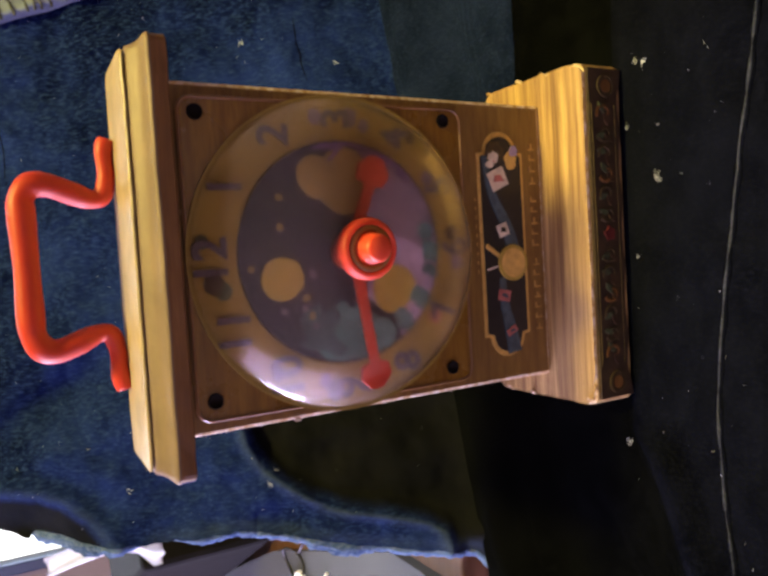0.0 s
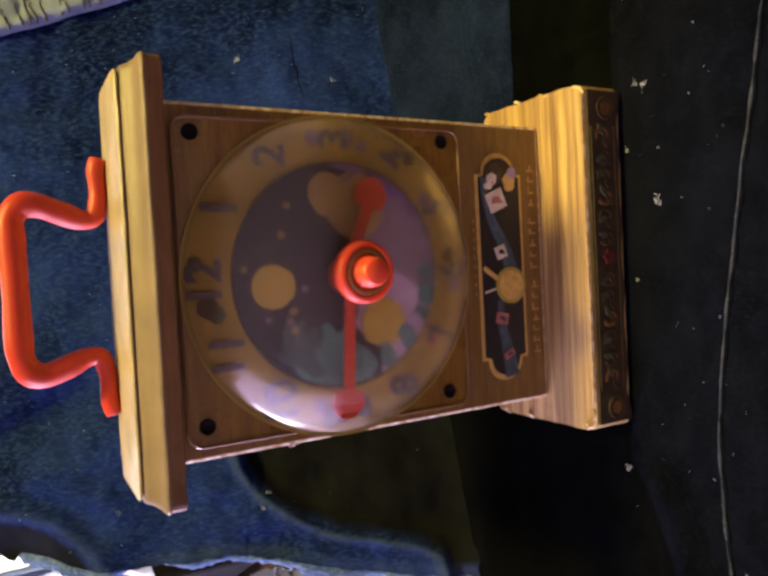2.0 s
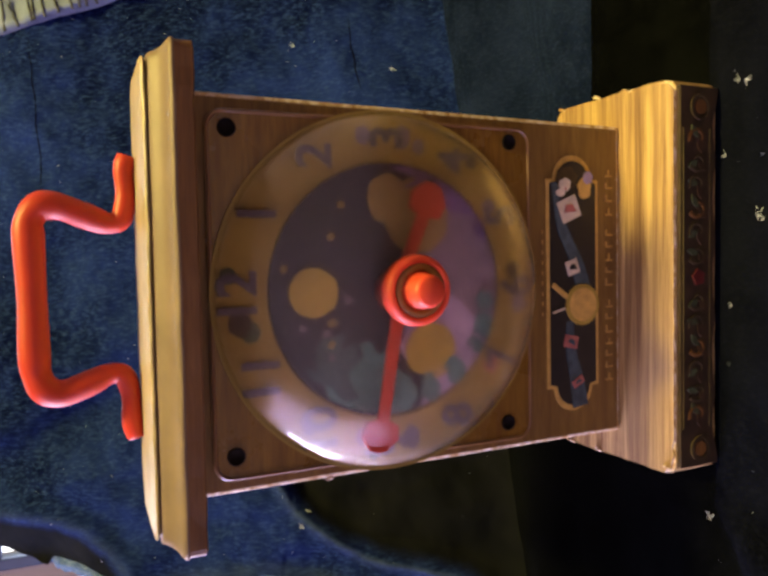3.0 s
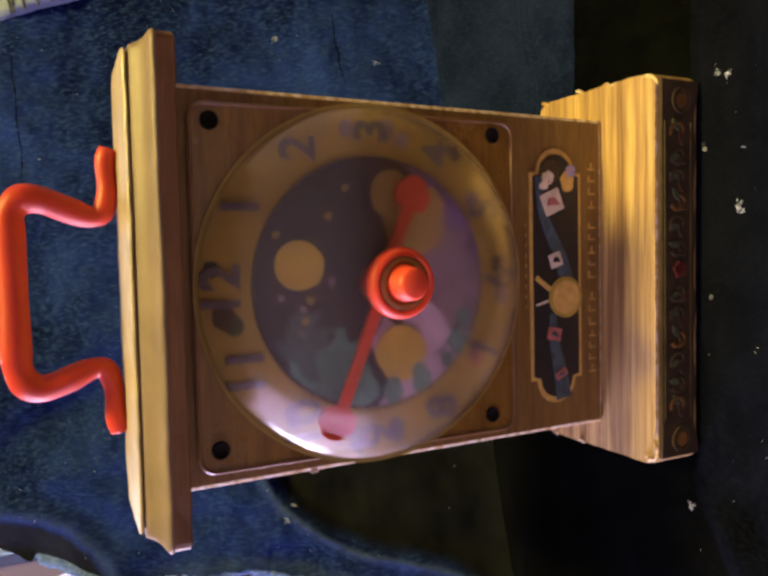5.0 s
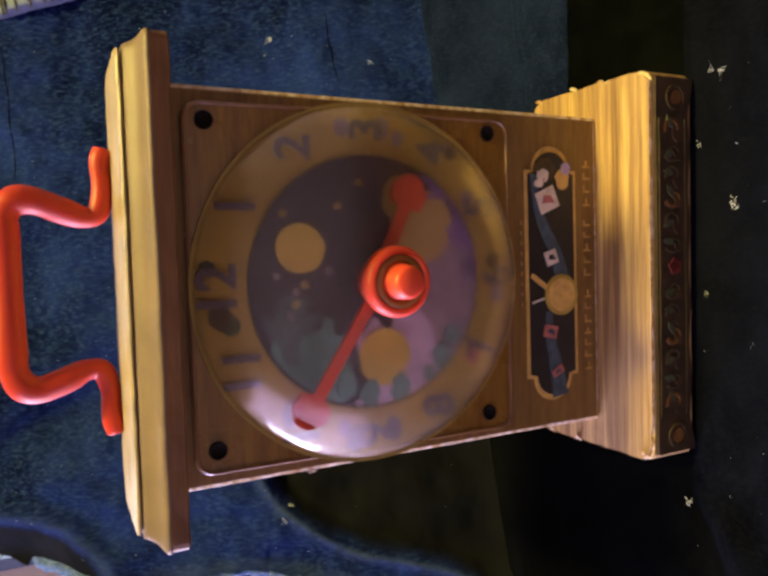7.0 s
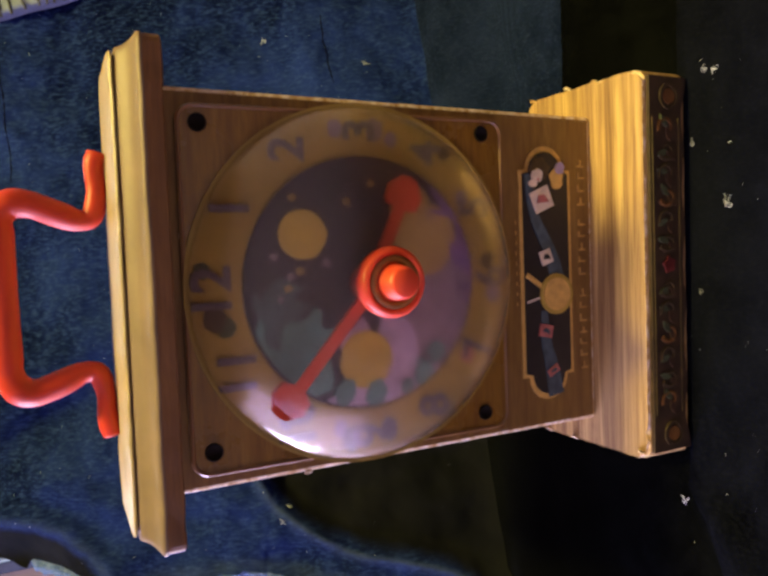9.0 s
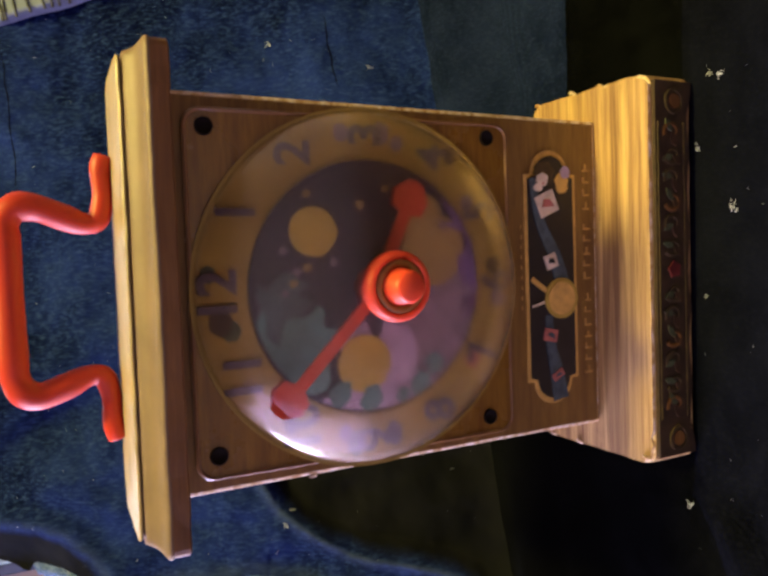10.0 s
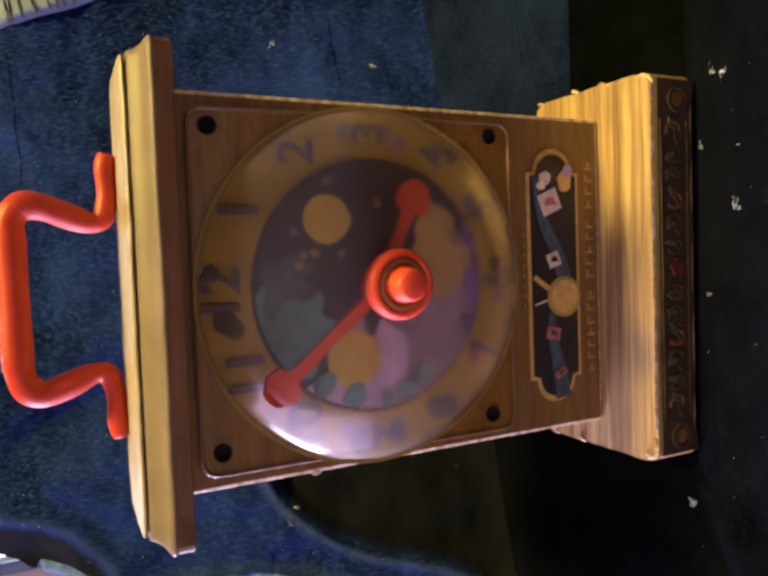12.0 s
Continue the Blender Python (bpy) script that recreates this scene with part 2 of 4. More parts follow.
def round_rect(x0, x1, z0, z1, r, n=6):
    out = []
    for cx, cz, a0 in ((x1 - r, z1 - r, 0), (x0 + r, z1 - r, 90), (x0 + r, z0 + r, 180), (x1 - r, z0 + r, 270)):
        out += [(cx + r * math.cos(radians(a0 + 90 * i / n)), cz + r * math.sin(radians(a0 + 90 * i / n))) for i in range(n + 1)]
    return out


def lathe(bm, profile, n=64, cx=0.0, cz=0.0, close=False):
    """Turned about an axis along y: profile of (radius, y)."""
    rings = []
    for r, y in profile:
        if r < 1e-6:
            rings.append([bm.verts.new((cx, y, cz))])
        else:
            rings.append([bm.verts.new((cx + r * math.cos(2 * math.pi * i / n), y, cz + r * math.sin(2 * math.pi * i / n))) for i in range(n)])
    pairs = list(zip(rings, rings[1:])) + ([(rings[-1], rings[0])] if close else [])
    for a, c in pairs:
        for i in range(n):
            j = (i + 1) % n
            if len(a) == 1 and len(c) == 1:
                continue
            if len(a) == 1:
                bm.faces.new((a[0], c[i], c[j]))
            elif len(c) == 1:
                bm.faces.new((a[i], c[0], a[j]))
            else:
                bm.faces.new((a[i], c[i], c[j], a[j]))
    return bm


def smooth_path(pts, steps=8):
    """A Catmull-Rom line through the points."""
    p = [Vector(q) for q in pts]
    p = [p[0] * 2 - p[1]] + p + [p[-1] * 2 - p[-2]]
    out = []
    for i in range(1, len(p) - 2):
        for k in range(steps):
            t = k / steps
            a, b_, c, d = p[i - 1], p[i], p[i + 1], p[i + 2]
            out.append(0.5 * (2 * b_ + (c - a) * t + (2 * a - 5 * b_ + 4 * c - d) * t * t + (3 * b_ - a - 3 * c + d) * t ** 3))
    return out + [p[-2]]


def tube(bm, path, radius, n=12, flat=1.0):
    rings, side = [], Vector((0, 1, 0))
    for i, q in enumerate(path):
        d = (path[min(i + 1, len(path) - 1)] - path[max(i - 1, 0)]).normalized()
        s = (side - d * side.dot(d))
        s = s.normalized() if s.length > 1e-4 else d.orthogonal().normalized()
        side = s
        u = d.cross(s)
        r = radius(i / (len(path) - 1)) if callable(radius) else radius
        rings.append([bm.verts.new(q + (s * math.cos(a) * flat + u * math.sin(a)) * r) for a in (2 * math.pi * k / n for k in range(n))])
    for a, c in zip(rings, rings[1:]):
        for k in range(n):
            bm.faces.new((a[k], a[(k + 1) % n], c[(k + 1) % n], c[k]))
    bm.faces.new(rings[0][::-1])
    bm.faces.new(rings[-1])
    return bm


def sheet(fn, nu, nv, slot=None):
    """A grid over u and v in 0..1 whose places come from fn(u, v)."""
    bm = bmesh.new()
    vs = [[bm.verts.new(fn(i / nu, j / nv)) for i in range(nu + 1)] for j in range(nv + 1)]
    for j in range(nv):
        for i in range(nu):
            f = bm.faces.new((vs[j][i], vs[j][i + 1], vs[j + 1][i + 1], vs[j + 1][i]))
            if slot:
                f.material_index = slot((i + 0.5) / nu, (j + 0.5) / nv)
    return bm


def thicken(bm, t):
    bmesh.ops.solidify(bm, geom=bm.faces[:], thickness=t)
    return bm


def step(a, b_, v):
    t = max(0.0, min(1.0, (v - a) / (b_ - a)))
    return t * t * (3 - 2 * t)


def lerp_table(table, v):
    for (a, x), (b_, y) in zip(table, table[1:]):
        if v <= b_:
            return x + (y - x) * max(0.0, (v - a) / (b_ - a))
    return table[-1][1]


def fbm(x, y, z, scale, octaves=4):
    return noise.fractal(Vector((x, y, z)) * scale, 1.0, 2.0, octaves)


# ---- the room ----
X0, X1, Y0, Y1, ZF, ZC = -1.6, 1.6, -2.0, 2.0, -0.46, 2.30
T = 0.12


def wall(name, along, at, lo, hi, holes, sign, label):
    """A wall with window openings; each is (a0, a1, z0, z1), in order along it. It is built outward from the plane 'at'."""
    bm = bmesh.new()
    t0, t1 = sorted((at, at + sign * T))
    def piece(a0, a1, z0, z1):
        if along == "x":
            box(bm, a0, a1, t0, t1, z0, z1)
        else:
            box(bm, t0, t1, a0, a1, z0, z1)
    start = lo
    for a0, a1, z0, z1 in holes:
        piece(start, a0, ZF, ZC), piece(a0, a1, ZF, z0), piece(a0, a1, z1, ZC)
        start = a1
    piece(start, hi, ZF, ZC)
    return structure(name, bm, M_WALL, label, "wall")


NORTH, WEST, SOUTHWEST = (-0.835, 0.84, 0.05, 1.66), (0.12, 1.00, 0.03, 1.21), (-1.14, 0.04, ZF + 0.01, 1.36)
wall("wall_north", "x", Y1, X0, X1, (NORTH,), 1, "plain painted wall with a wide window opening")
wall("wall_south", "x", Y0, X0, X1, (), -1, "plain painted wall closing the room")
wall("wall_east", "y", X1, Y0, Y1, (), 1, "plain painted wall closing the room")
wall("wall_west", "y", X0, Y0, Y1, (SOUTHWEST, WEST), -1, "plain painted wall with two window openings")
structure("floor", boxes((X0 - T, X1 + T, Y0 - T, Y1 + T, ZF - 0.1, ZF)), M_FLOOR, "brown wooden floor of the room", "floor")
structure("ceiling", boxes((X0 - T, X1 + T, Y0 - T, Y1 + T, ZC, ZC + 0.1)), M_WALL, "plain painted ceiling", "ceiling")


def window(name, along, at, hole, sign, rails):
    a0, a1, z0, z1 = hole
    win = new(name)
    tagged(win, "window with a slate-blue painted wooden frame", "window", kind="structure")
    w, d0, d1 = 0.035, at + sign * 0.004, at + sign * 0.05
    lo, hi = sorted((d0, d1))
    def bar(nm, p0, p1, q0, q1):
        s = (p0, p1, lo, hi, q0, q1, 0.006) if along == "x" else (lo, hi, p0, p1, q0, q1, 0.006)
        part(nm, boxes(s), M_FRAME, win)
    bar("jamb", a0, a0 + w, z0, z1)
    bar("jamb", a1 - w, a1, z0, z1)
    bar("sill", a0 + w, a1 - w, z0, z0 + w)
    bar("head", a0 + w, a1 - w, z1 - w, z1)
    for z in rails:
        bar("glazing_bar", a0 + w, a1 - w, z - 0.018, z + 0.018)
    return win


window("window_1", "x", Y1 - 0.035, NORTH, 1, (0.413, 0.82, 1.24))
m_sky, nt, b = mat("bright_overcast_sky")
em = nt.nodes.new("ShaderNodeEmission")
em.inputs[0].default_value, em.inputs[1].default_value = (0.93, 0.96, 1.0, 1), 3.0
nt.links.new(em.outputs[0], nt.nodes["Material Output"].inputs[0])
structure("backdrop", boxes((-2.2, 2.2, 2.9, 2.92, -0.6, 2.6)), m_sky, "bright white overcast sky outside the window", "sky")
window("window_2", "y", X0 + 0.035, WEST, -1, ())
window("window_3", "y", X0 + 0.035, SOUTHWEST, -1, ())

# ceiling light on a stem, its shade open below
fixture = thing("ceiling_light", "white enamel ceiling light hanging on a stem", "ceiling light", (LAMP_X, LAMP_Y, 0.0))
bm = bmesh.new()
rings = []
for r, z in ((0.155, 1.715), (0.150, 1.74), (0.10, 1.79), (0.03, 1.82), (0.015, 1.83), (0.010, 1.825), (0.095, 1.782), (0.145, 1.735), (0.150, 1.715)):
    rings.append([bm.verts.new((r * math.cos(2 * math.pi * i / 40), r * math.sin(2 * math.pi * i / 40), z)) for i in range(40)])
for p_, q_ in zip(rings, rings[1:] + rings[:1]):
    for i in range(40):
        bm.faces.new((p_[i], p_[(i + 1) % 40], q_[(i + 1) % 40], q_[i]))
part("shade", bm, M_WHITE, fixture, "", True)
part("stem", tube(bmesh.new(), [Vector((0, 0, 1.82)), Vector((0, 0, 2.0)), Vector((0, 0, ZC))], 0.008, 10), M_METAL, fixture)

# ---- the draped bench ----
TAN = math.tan(radians(27))


def crease_y(x):
    return 0.0636 + 0.25 * (x + 0.11)


SEAM = [(-0.30, -0.090), (-0.145, -0.0815), (-0.12, -0.078), (-0.0886, -0.0765), (-0.0680, -0.0768), (-0.0265, -0.0812), (0.0032, -0.0858), (0.0322, -0.0903), (0.0510, -0.0935), (0.0810, -0.0988), (0.30, -0.135)]


def seat_point(x, s):
    """The cloth on the seat: s is the way along it from the crease, towards the front negative."""
    yc = crease_y(x)
    edge = lerp_table(SEAM, x) - 0.016
    run = yc - edge
    wave = 0.0022 * fbm(x, s, 0.3, 9) + 0.0008 * fbm(x, s, 4.1, 38)
    near = step(0.0, 0.03, max(abs(x) - 0.085, abs(yc + s - 0.006) - 0.045))
    z = -0.0012 + (wave - 0.0010) * near
    if -s <= run:
        y = yc + s
        lift = step(-0.055, 0.004, s)
        return Vector((x, y, z + 0.028 * lift * lift))
    d, r = -s - run, 0.022
    if d < r * math.pi / 2:
        a = d / r
        return Vector((x, edge - r * math.sin(a), z - r * (1 - math.cos(a))))
    fall = d - r * math.pi / 2
    return Vector((x, edge - r - 0.006 * fbm(x, fall, 1.0, 14) * min(1, fall * 20), z - r - fall))


FOLD_A = [(-0.20, 0.205), (-0.1565, 0.2156), (-0.1453, 0.2232), (-0.1351, 0.2347), (-0.1299, 0.2466), (-0.1274, 0.2663), (-0.122, 0.32), (-0.118, 0.47)]
FOLD_B = [(-0.20, 0.036), (-0.163, 0.0440), (-0.159, 0.0500), (-0.1555, 0.0600), (-0.1525, 0.0740), (-0.1505, 0.0870), (-0.1475, 0.0985), (-0.1415, 0.1090), (-0.1355, 0.1175), (-0.124, 0.1300), (-0.110, 0.1375), (-0.06, 0.146)]


def side_of(line, x, z):
    """Distance from a line of points; above it (or to the right where it climbs) is positive."""
    best, sign = 9.0, 1.0
    for (x0, z0), (x1, z1) in zip(line, line[1:]):
        dx, dz = x1 - x0, z1 - z0
        t = max(0.0, min(1.0, ((x - x0) * dx + (z - z0) * dz) / (dx * dx + dz * dz)))
        d = math.hypot(x - x0 - t * dx, z - z0 - t * dz)
        if d < best - 1e-9:
            best, sign = d, 1.0 if dx * (z - z0) - dz * (x - x0) > 0 else -1.0
    return best * sign


HEM = [(0.0, -0.186), (0.0213, -0.1827), (0.0266, -0.1771), (0.0573, -0.1735), (0.0916, -0.1688), (0.1303, -0.1599), (0.1474, -0.1567), (0.1702, -0.1598), (0.1951, -0.1614), (0.2221, -0.1595), (0.2364, -0.1565), (0.2500, -0.1555), (0.2530, -0.1608), (0.2570, -0.1600), (0.2665, -0.1563), (0.2745, -0.1525), (0.2974, -0.1435), (0.33, -0.131), (0.46, -0.09)]


def back_point(x, z):
    """The cloth on the leaning back."""
    y = 0.087 + 0.25 * (x + 0.11) + 0.52 * (z - 0.045)
    y += 0.0055 * fbm(x, z, 2.0, 9) + 0.0028 * fbm(x, z, 7.0, 26)
    y -= 0.0012 * math.sin(x * 20 + z * 45 + 3 * fbm(x, z, 5, 6))
    fa, fb = -side_of(FOLD_A, x, z), side_of(FOLD_B, x, z)
    if z > 0.12:
        y += step(0.12, 0.2, z) * (0.030 * step(0.0, 0.030, -fa) - 0.004 * math.exp(-((fa - 0.004) / 0.006) ** 2))
    if x < -0.03:
        fade = 1 - step(-0.075, -0.035, x)
        y += fade * (0.009 * (1 - step(-0.012, -0.001, fb)) - 0.0025 * math.exp(-((fb - 0.001) / 0.0028) ** 2))
    # hollows along the hem, a turned-up corner, and slack folds beside the handle
    y += 0.006 * math.exp(-((x + 0.152) / 0.009) ** 2 - ((z - 0.122) / 0.020) ** 2)
    y += 0.004 * math.exp(-((x + 0.153) / 0.008) ** 2 - ((z - 0.160) / 0.010) ** 2)
    y -= 0.010 * math.exp(-((x + 0.164) / 0.010) ** 2 - ((z - 0.026) / 0.010) ** 2)
    y += 0.0007 * math.exp(-((z - 0.1335 + 0.14 * (x + 0.13)) / 0.0011) ** 2) * step(0.105, 0.115, -x)
    y += 0.010 * math.exp(-((x + 0.078 + 0.55 * (z - 0.235)) / 0.015) ** 2) * step(0.19, 0.23, z)
    y += 0.0018 * math.sin(z * 70 + 1.6 * math.sin(x * 24) + 4 * fbm(x, z, 11, 7)) * step(0.03, 0.10, z)
    # a soft diagonal fold above the clock's left shoulder
    y -= 0.006 * math.exp(-((x + 0.10 - 0.55 * (z - 0.25)) / 0.014) ** 2) * step(0.17, 0.24, z)
    return Vector((x, y, z))


def lower_curve(x, z):
    """The foot of the back runs forward into the seat."""
    p = back_point(x, z)
    p.y -= 0.022 * (1 - step(-0.002, 0.045, z)) ** 2
    return p


BLACK_EDGE = [(-0.42, -0.150), (-0.1385, -0.0524), (-0.1075, -0.0403), (-0.0934, -0.0300), (-0.0508, -0.0318), (0.0, -0.027), (0.45, -0.027)]


def seat_borders(x):
    """Where the blue and the black panels of the seat cover end."""
    y1 = min(0.044, crease_y(x) - 0.02)
    return y1, min(lerp_table(BLACK_EDGE, x), y1 - 0.02)


def seat_xs(u, v):
    x = -0.42 + 0.86 * u
    y1, y2 = seat_borders(x)
    yc = crease_y(x)
    if v < 0.2:
        s = 0.012 + (y1 - yc - 0.012) * v / 0.2
    elif v < 0.4:
        s = y1 - yc + (y2 - y1) * (v - 0.2) / 0.2
    else:
        s = y2 - yc - 0.44 * (v - 0.4) / 0.6
    p = seat_point(x, s)
    p.z += 0.0035 * math.exp(-((p.y - y2 + 0.009) / 0.008) ** 2) * step(0.086, 0.11, -x) * (s < 0)
    p.z += 0.0007 * (math.exp(-((p.y - y1) / 0.0012) ** 2) + math.exp(-((p.y - y2) / 0.0012) ** 2)) * (s < 0)
    return p


def seat_slot(u, v):
    return 2 if v < 0.2 and u > 0.49 else 0 if v < 0.4 else 1


bench = thing("bench", "small bench with a leaning back under denim covers", "bench")
bm = bmesh.new()
box(bm, -0.36, 0.40, -0.070, 0.045, -0.10, -0.022, 0.012)
part("seat", bm, M_DESK, bench)
for lx, ly in ((-0.32, -0.05), (0.36, -0.05), (-0.32, 0.03), (0.36, 0.03)):
    part("leg", boxes((lx - 0.02, lx + 0.02, ly - 0.02, ly + 0.02, ZF, -0.098, 0.004)), M_DESK, bench)
bm = bmesh.new()
vs = []
for x in (-0.10, 0.38):
    for z in (-0.09, 0.40):
        for dy in (0.062, 0.085):
            vs.append(bm.verts.new((x, 0.087 + 0.25 * (x + 0.11) + 0.52 * (z - 0.045) + dy, z)))
bmesh.ops.convex_hull(bm, input=vs)
part("backrest", bm, M_DESK, bench)

seat_cover = part("seat_cover", sheet(seat_xs, 150, 140, seat_slot), [M_JET, M_CHAR, M_NAVY], None, "", True)
tagged(seat_cover, "charcoal and black denim cover spread over the bench seat", "cover")
pts = [seat_point(x, lerp_table(SEAM, x) - crease_y(x) + 0.0006 * fbm(x, 1, 0, 50, 3)) + Vector((0, 0, 0.0002)) for x in (-0.40 + 0.004 * i for i in range(206))]
part("seam", tube(bmesh.new(), pts, lambda t: 0.00018 + 0.00006 * math.sin(t * 260), 8, 8.0), M_CHAR, seat_cover, "puckered folded seam", True)
pts = [p + Vector((0, 0.0004, 0.0002 + 0.0001 * math.sin(p.x * 900))) for p in pts]
part("worn_ridge", tube(bmesh.new(), pts, lambda t: max(0.0001, 0.00034 + 0.00045 * fbm(t, 0, 0, 90, 3)), 6, 1.5), M_SEAM, seat_cover, "rubbed pale ridge of the seam", True)


def back_xs(u, v):
    z = -0.004 + 0.40 * v
    left = lerp_table(HEM, z) + 0.0012 * fbm(z, 0, 0, 120, 2)
    return lower_curve(left + (0.42 - left) * u ** 1.5, z)


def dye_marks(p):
    """How black the dye has stayed, and the highlight painted pale along the worn ridges."""
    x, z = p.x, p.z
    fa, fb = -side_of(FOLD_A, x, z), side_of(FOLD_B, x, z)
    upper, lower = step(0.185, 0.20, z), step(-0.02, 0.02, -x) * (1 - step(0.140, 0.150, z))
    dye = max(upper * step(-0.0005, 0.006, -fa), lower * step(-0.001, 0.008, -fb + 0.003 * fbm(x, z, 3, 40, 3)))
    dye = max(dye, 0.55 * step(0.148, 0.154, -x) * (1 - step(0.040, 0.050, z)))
    # highlight of the fold ridges put into the colour; the hem edge paler too
    ridge_light = 0.36 * upper * math.exp(-((fa - 0.001) / 0.0028) ** 2) + 0.62 * lower * math.exp(-((fb - 0.0006) / (0.0012 if fb < 0.0006 else 0.0035)) ** 2) * step(0.03, 0.08, -x)
    ridge_light += 0.3 * math.exp(-((x - lerp_table(HEM, z) - 0.003) / 0.004) ** 2) * (1 - upper)
    return dye, min(1.0, ridge_light)


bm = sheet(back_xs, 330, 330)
dye_layer, ridge_light_layer = bm.verts.layers.float.new("dye"), bm.verts.layers.float.new("ridge_light")
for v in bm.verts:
    v[dye_layer], v[ridge_light_layer] = dye_marks(v.co)
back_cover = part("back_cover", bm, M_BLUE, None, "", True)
tagged(back_cover, "dark blue denim cover draped over a leaning back", "cover")


def hem_xs(u, v):
    z = 0.012 + 0.243 * v
    x = lerp_table(HEM, z)
    w = 0.0056 + 0.0070 * max(0.0, fbm(z, 3, 0, 26, 3)) + 0.0014 * fbm(z, 9, 0, 260, 3)
    w *= 1 - 0.85 * math.exp(-((z - 0.185) / 0.016) ** 2)
    w = (w + 0.004 * step(0.215, 0.228, z)) * (1 - 0.97 * step(0.2485, 0.2525, z))
    p = lower_curve(x, z)
    return p + Vector((0.001 - w * u, 0.0012 + 0.003 * u - 0.0015 * math.sin(u * math.pi) + 0.0007 * fbm(z, u * 0.15, 0, 420, 3) * math.sin(u * math.pi), 0.0008 * fbm(z, u, 0, 160, 2)))


part("frayed_hem", sheet(hem_xs, 8, 700), M_PALE, back_cover, "pale frayed reverse side of the hem", True)
# dark tubes that draw the shade of creases across the back
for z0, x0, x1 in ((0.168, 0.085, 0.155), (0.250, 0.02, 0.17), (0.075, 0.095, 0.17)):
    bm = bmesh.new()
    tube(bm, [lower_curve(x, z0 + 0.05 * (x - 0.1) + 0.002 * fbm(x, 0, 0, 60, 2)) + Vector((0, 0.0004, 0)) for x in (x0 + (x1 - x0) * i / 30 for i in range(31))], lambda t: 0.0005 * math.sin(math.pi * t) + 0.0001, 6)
    part("crease_shade", bm, M_CREASE_SHADE, back_cover, "", True)


# grey quilt over the top corner of the back
def quilt_xs(u, v):
    z = 0.165 + 0.30 * v
    edge = 0.1764 - 0.316 * (z - 0.19)
    x = edge + u * 0.24
    p = back_point(x, z)
    pleat = abs(math.sin(z * 150 + 2.5 * fbm(x, z, 1, 20))) ** 0.6
    puff = 0.004 + 0.0035 * pleat * (0.4 + 0.6 * step(0, 0.05, u)) + 0.002 * fbm(x, z, 8, 30)
    if u * 0.24 < 0.009:
        puff += 0.0022 * math.sin(u * 0.24 / 0.009 * math.pi)
    if u == 0:
        puff = 0.0005
    return p + Vector((0, -puff, 0))


quilt = part("quilt", sheet(quilt_xs, 90, 190), M_QUILT, None, "", True)
tagged(quilt, "pale grey quilted cotton blanket with a stitched puckered edge", "quilt")
# shade in the quilt's puckers, drawn as dark tapering tubes
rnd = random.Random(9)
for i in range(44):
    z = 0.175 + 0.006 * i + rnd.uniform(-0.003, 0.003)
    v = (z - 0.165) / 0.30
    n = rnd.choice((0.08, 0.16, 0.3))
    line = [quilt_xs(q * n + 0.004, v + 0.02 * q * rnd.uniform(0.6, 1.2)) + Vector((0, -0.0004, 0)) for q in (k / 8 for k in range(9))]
    part("quilt_crease_shade", tube(bmesh.new(), line, lambda t: 0.0008 * (1.2 - t), 6), M_QUILT_SHADE, quilt)

# lint and dust on the covers
rnd = random.Random(12)
bm = bmesh.new()


def fleck(p, nrm, size):
    for _ in range(1 if size < 0.0016 else 7):
        a = Vector((rnd.uniform(-1, 1), rnd.uniform(-1, 1), rnd.uniform(-1, 1)))
        a = (a - nrm * a.dot(nrm)).normalized()
        c = p + (a - nrm.cross(a)) * size * rnd.uniform(-0.5, 0.5) if size >= 0.0016 else p
        n = size if size < 0.0016 else size * rnd.uniform(0.35, 0.8)
        q = [c + nrm * 0.0003, c + nrm * 0.0006 + a * n * 0.5, c + nrm * 0.0003 + (a + nrm.cross(a) * rnd.uniform(-0.7, 0.7)) * n]
        tube(bm, q, n * rnd.uniform(0.035, 0.08), 5)


up, outw = Vector((0, 0, 1)), Vector((0.22, -0.86, 0.45)).normalized()
for x, y, size in ((0.0243, -0.0506, 0.0026), (0.0776, -0.0435, 0.003), (-0.0988, -0.0275, 0.0028), (0.048, -0.052, 0.0012), (0.05, -0.034, 0.002), (-0.01, -0.037, 0.0016), (0.079, -0.040, 0.0022), (0.0262, -0.0492, 0.0022)):
    fleck(seat_point(x, y - crease_y(x)), up, size)
for x, z, size in ((-0.1075, 0.043, 0.0014), (-0.1242, 0.125, 0.0024), (0.14, 0.1076, 0.003), (0.1225, 0.057, 0.0024), (-0.132, 0.128, 0.002), (-0.13, 0.20, 0.0018), (-0.105, 0.22, 0.0014)):
    fleck(lower_curve(x, z), outw, size)
for _ in range(70):
    x, y = rnd.uniform(-0.2, 0.2), rnd.uniform(-0.09, -0.03)
    fleck(seat_point(x, y - crease_y(x)), up, rnd.uniform(0.0004, 0.0010))
for _ in range(380):
    x, z = rnd.uniform(-0.15, 0.3), rnd.uniform(0.03, 0.36)
    fleck(lower_curve(x, z), outw, rnd.uniform(0.0004, 0.0011))
lint = part("lint", bm, M_LINT)
tagged(lint, "white lint and dust specks on the denim covers", "lint", kind="stuff")

# ---- the toy clock ----
clock = thing("toy_clock", "worn wooden toy mantel clock with orange handle standing on denim", "toy clock")
HUB = 0.1338

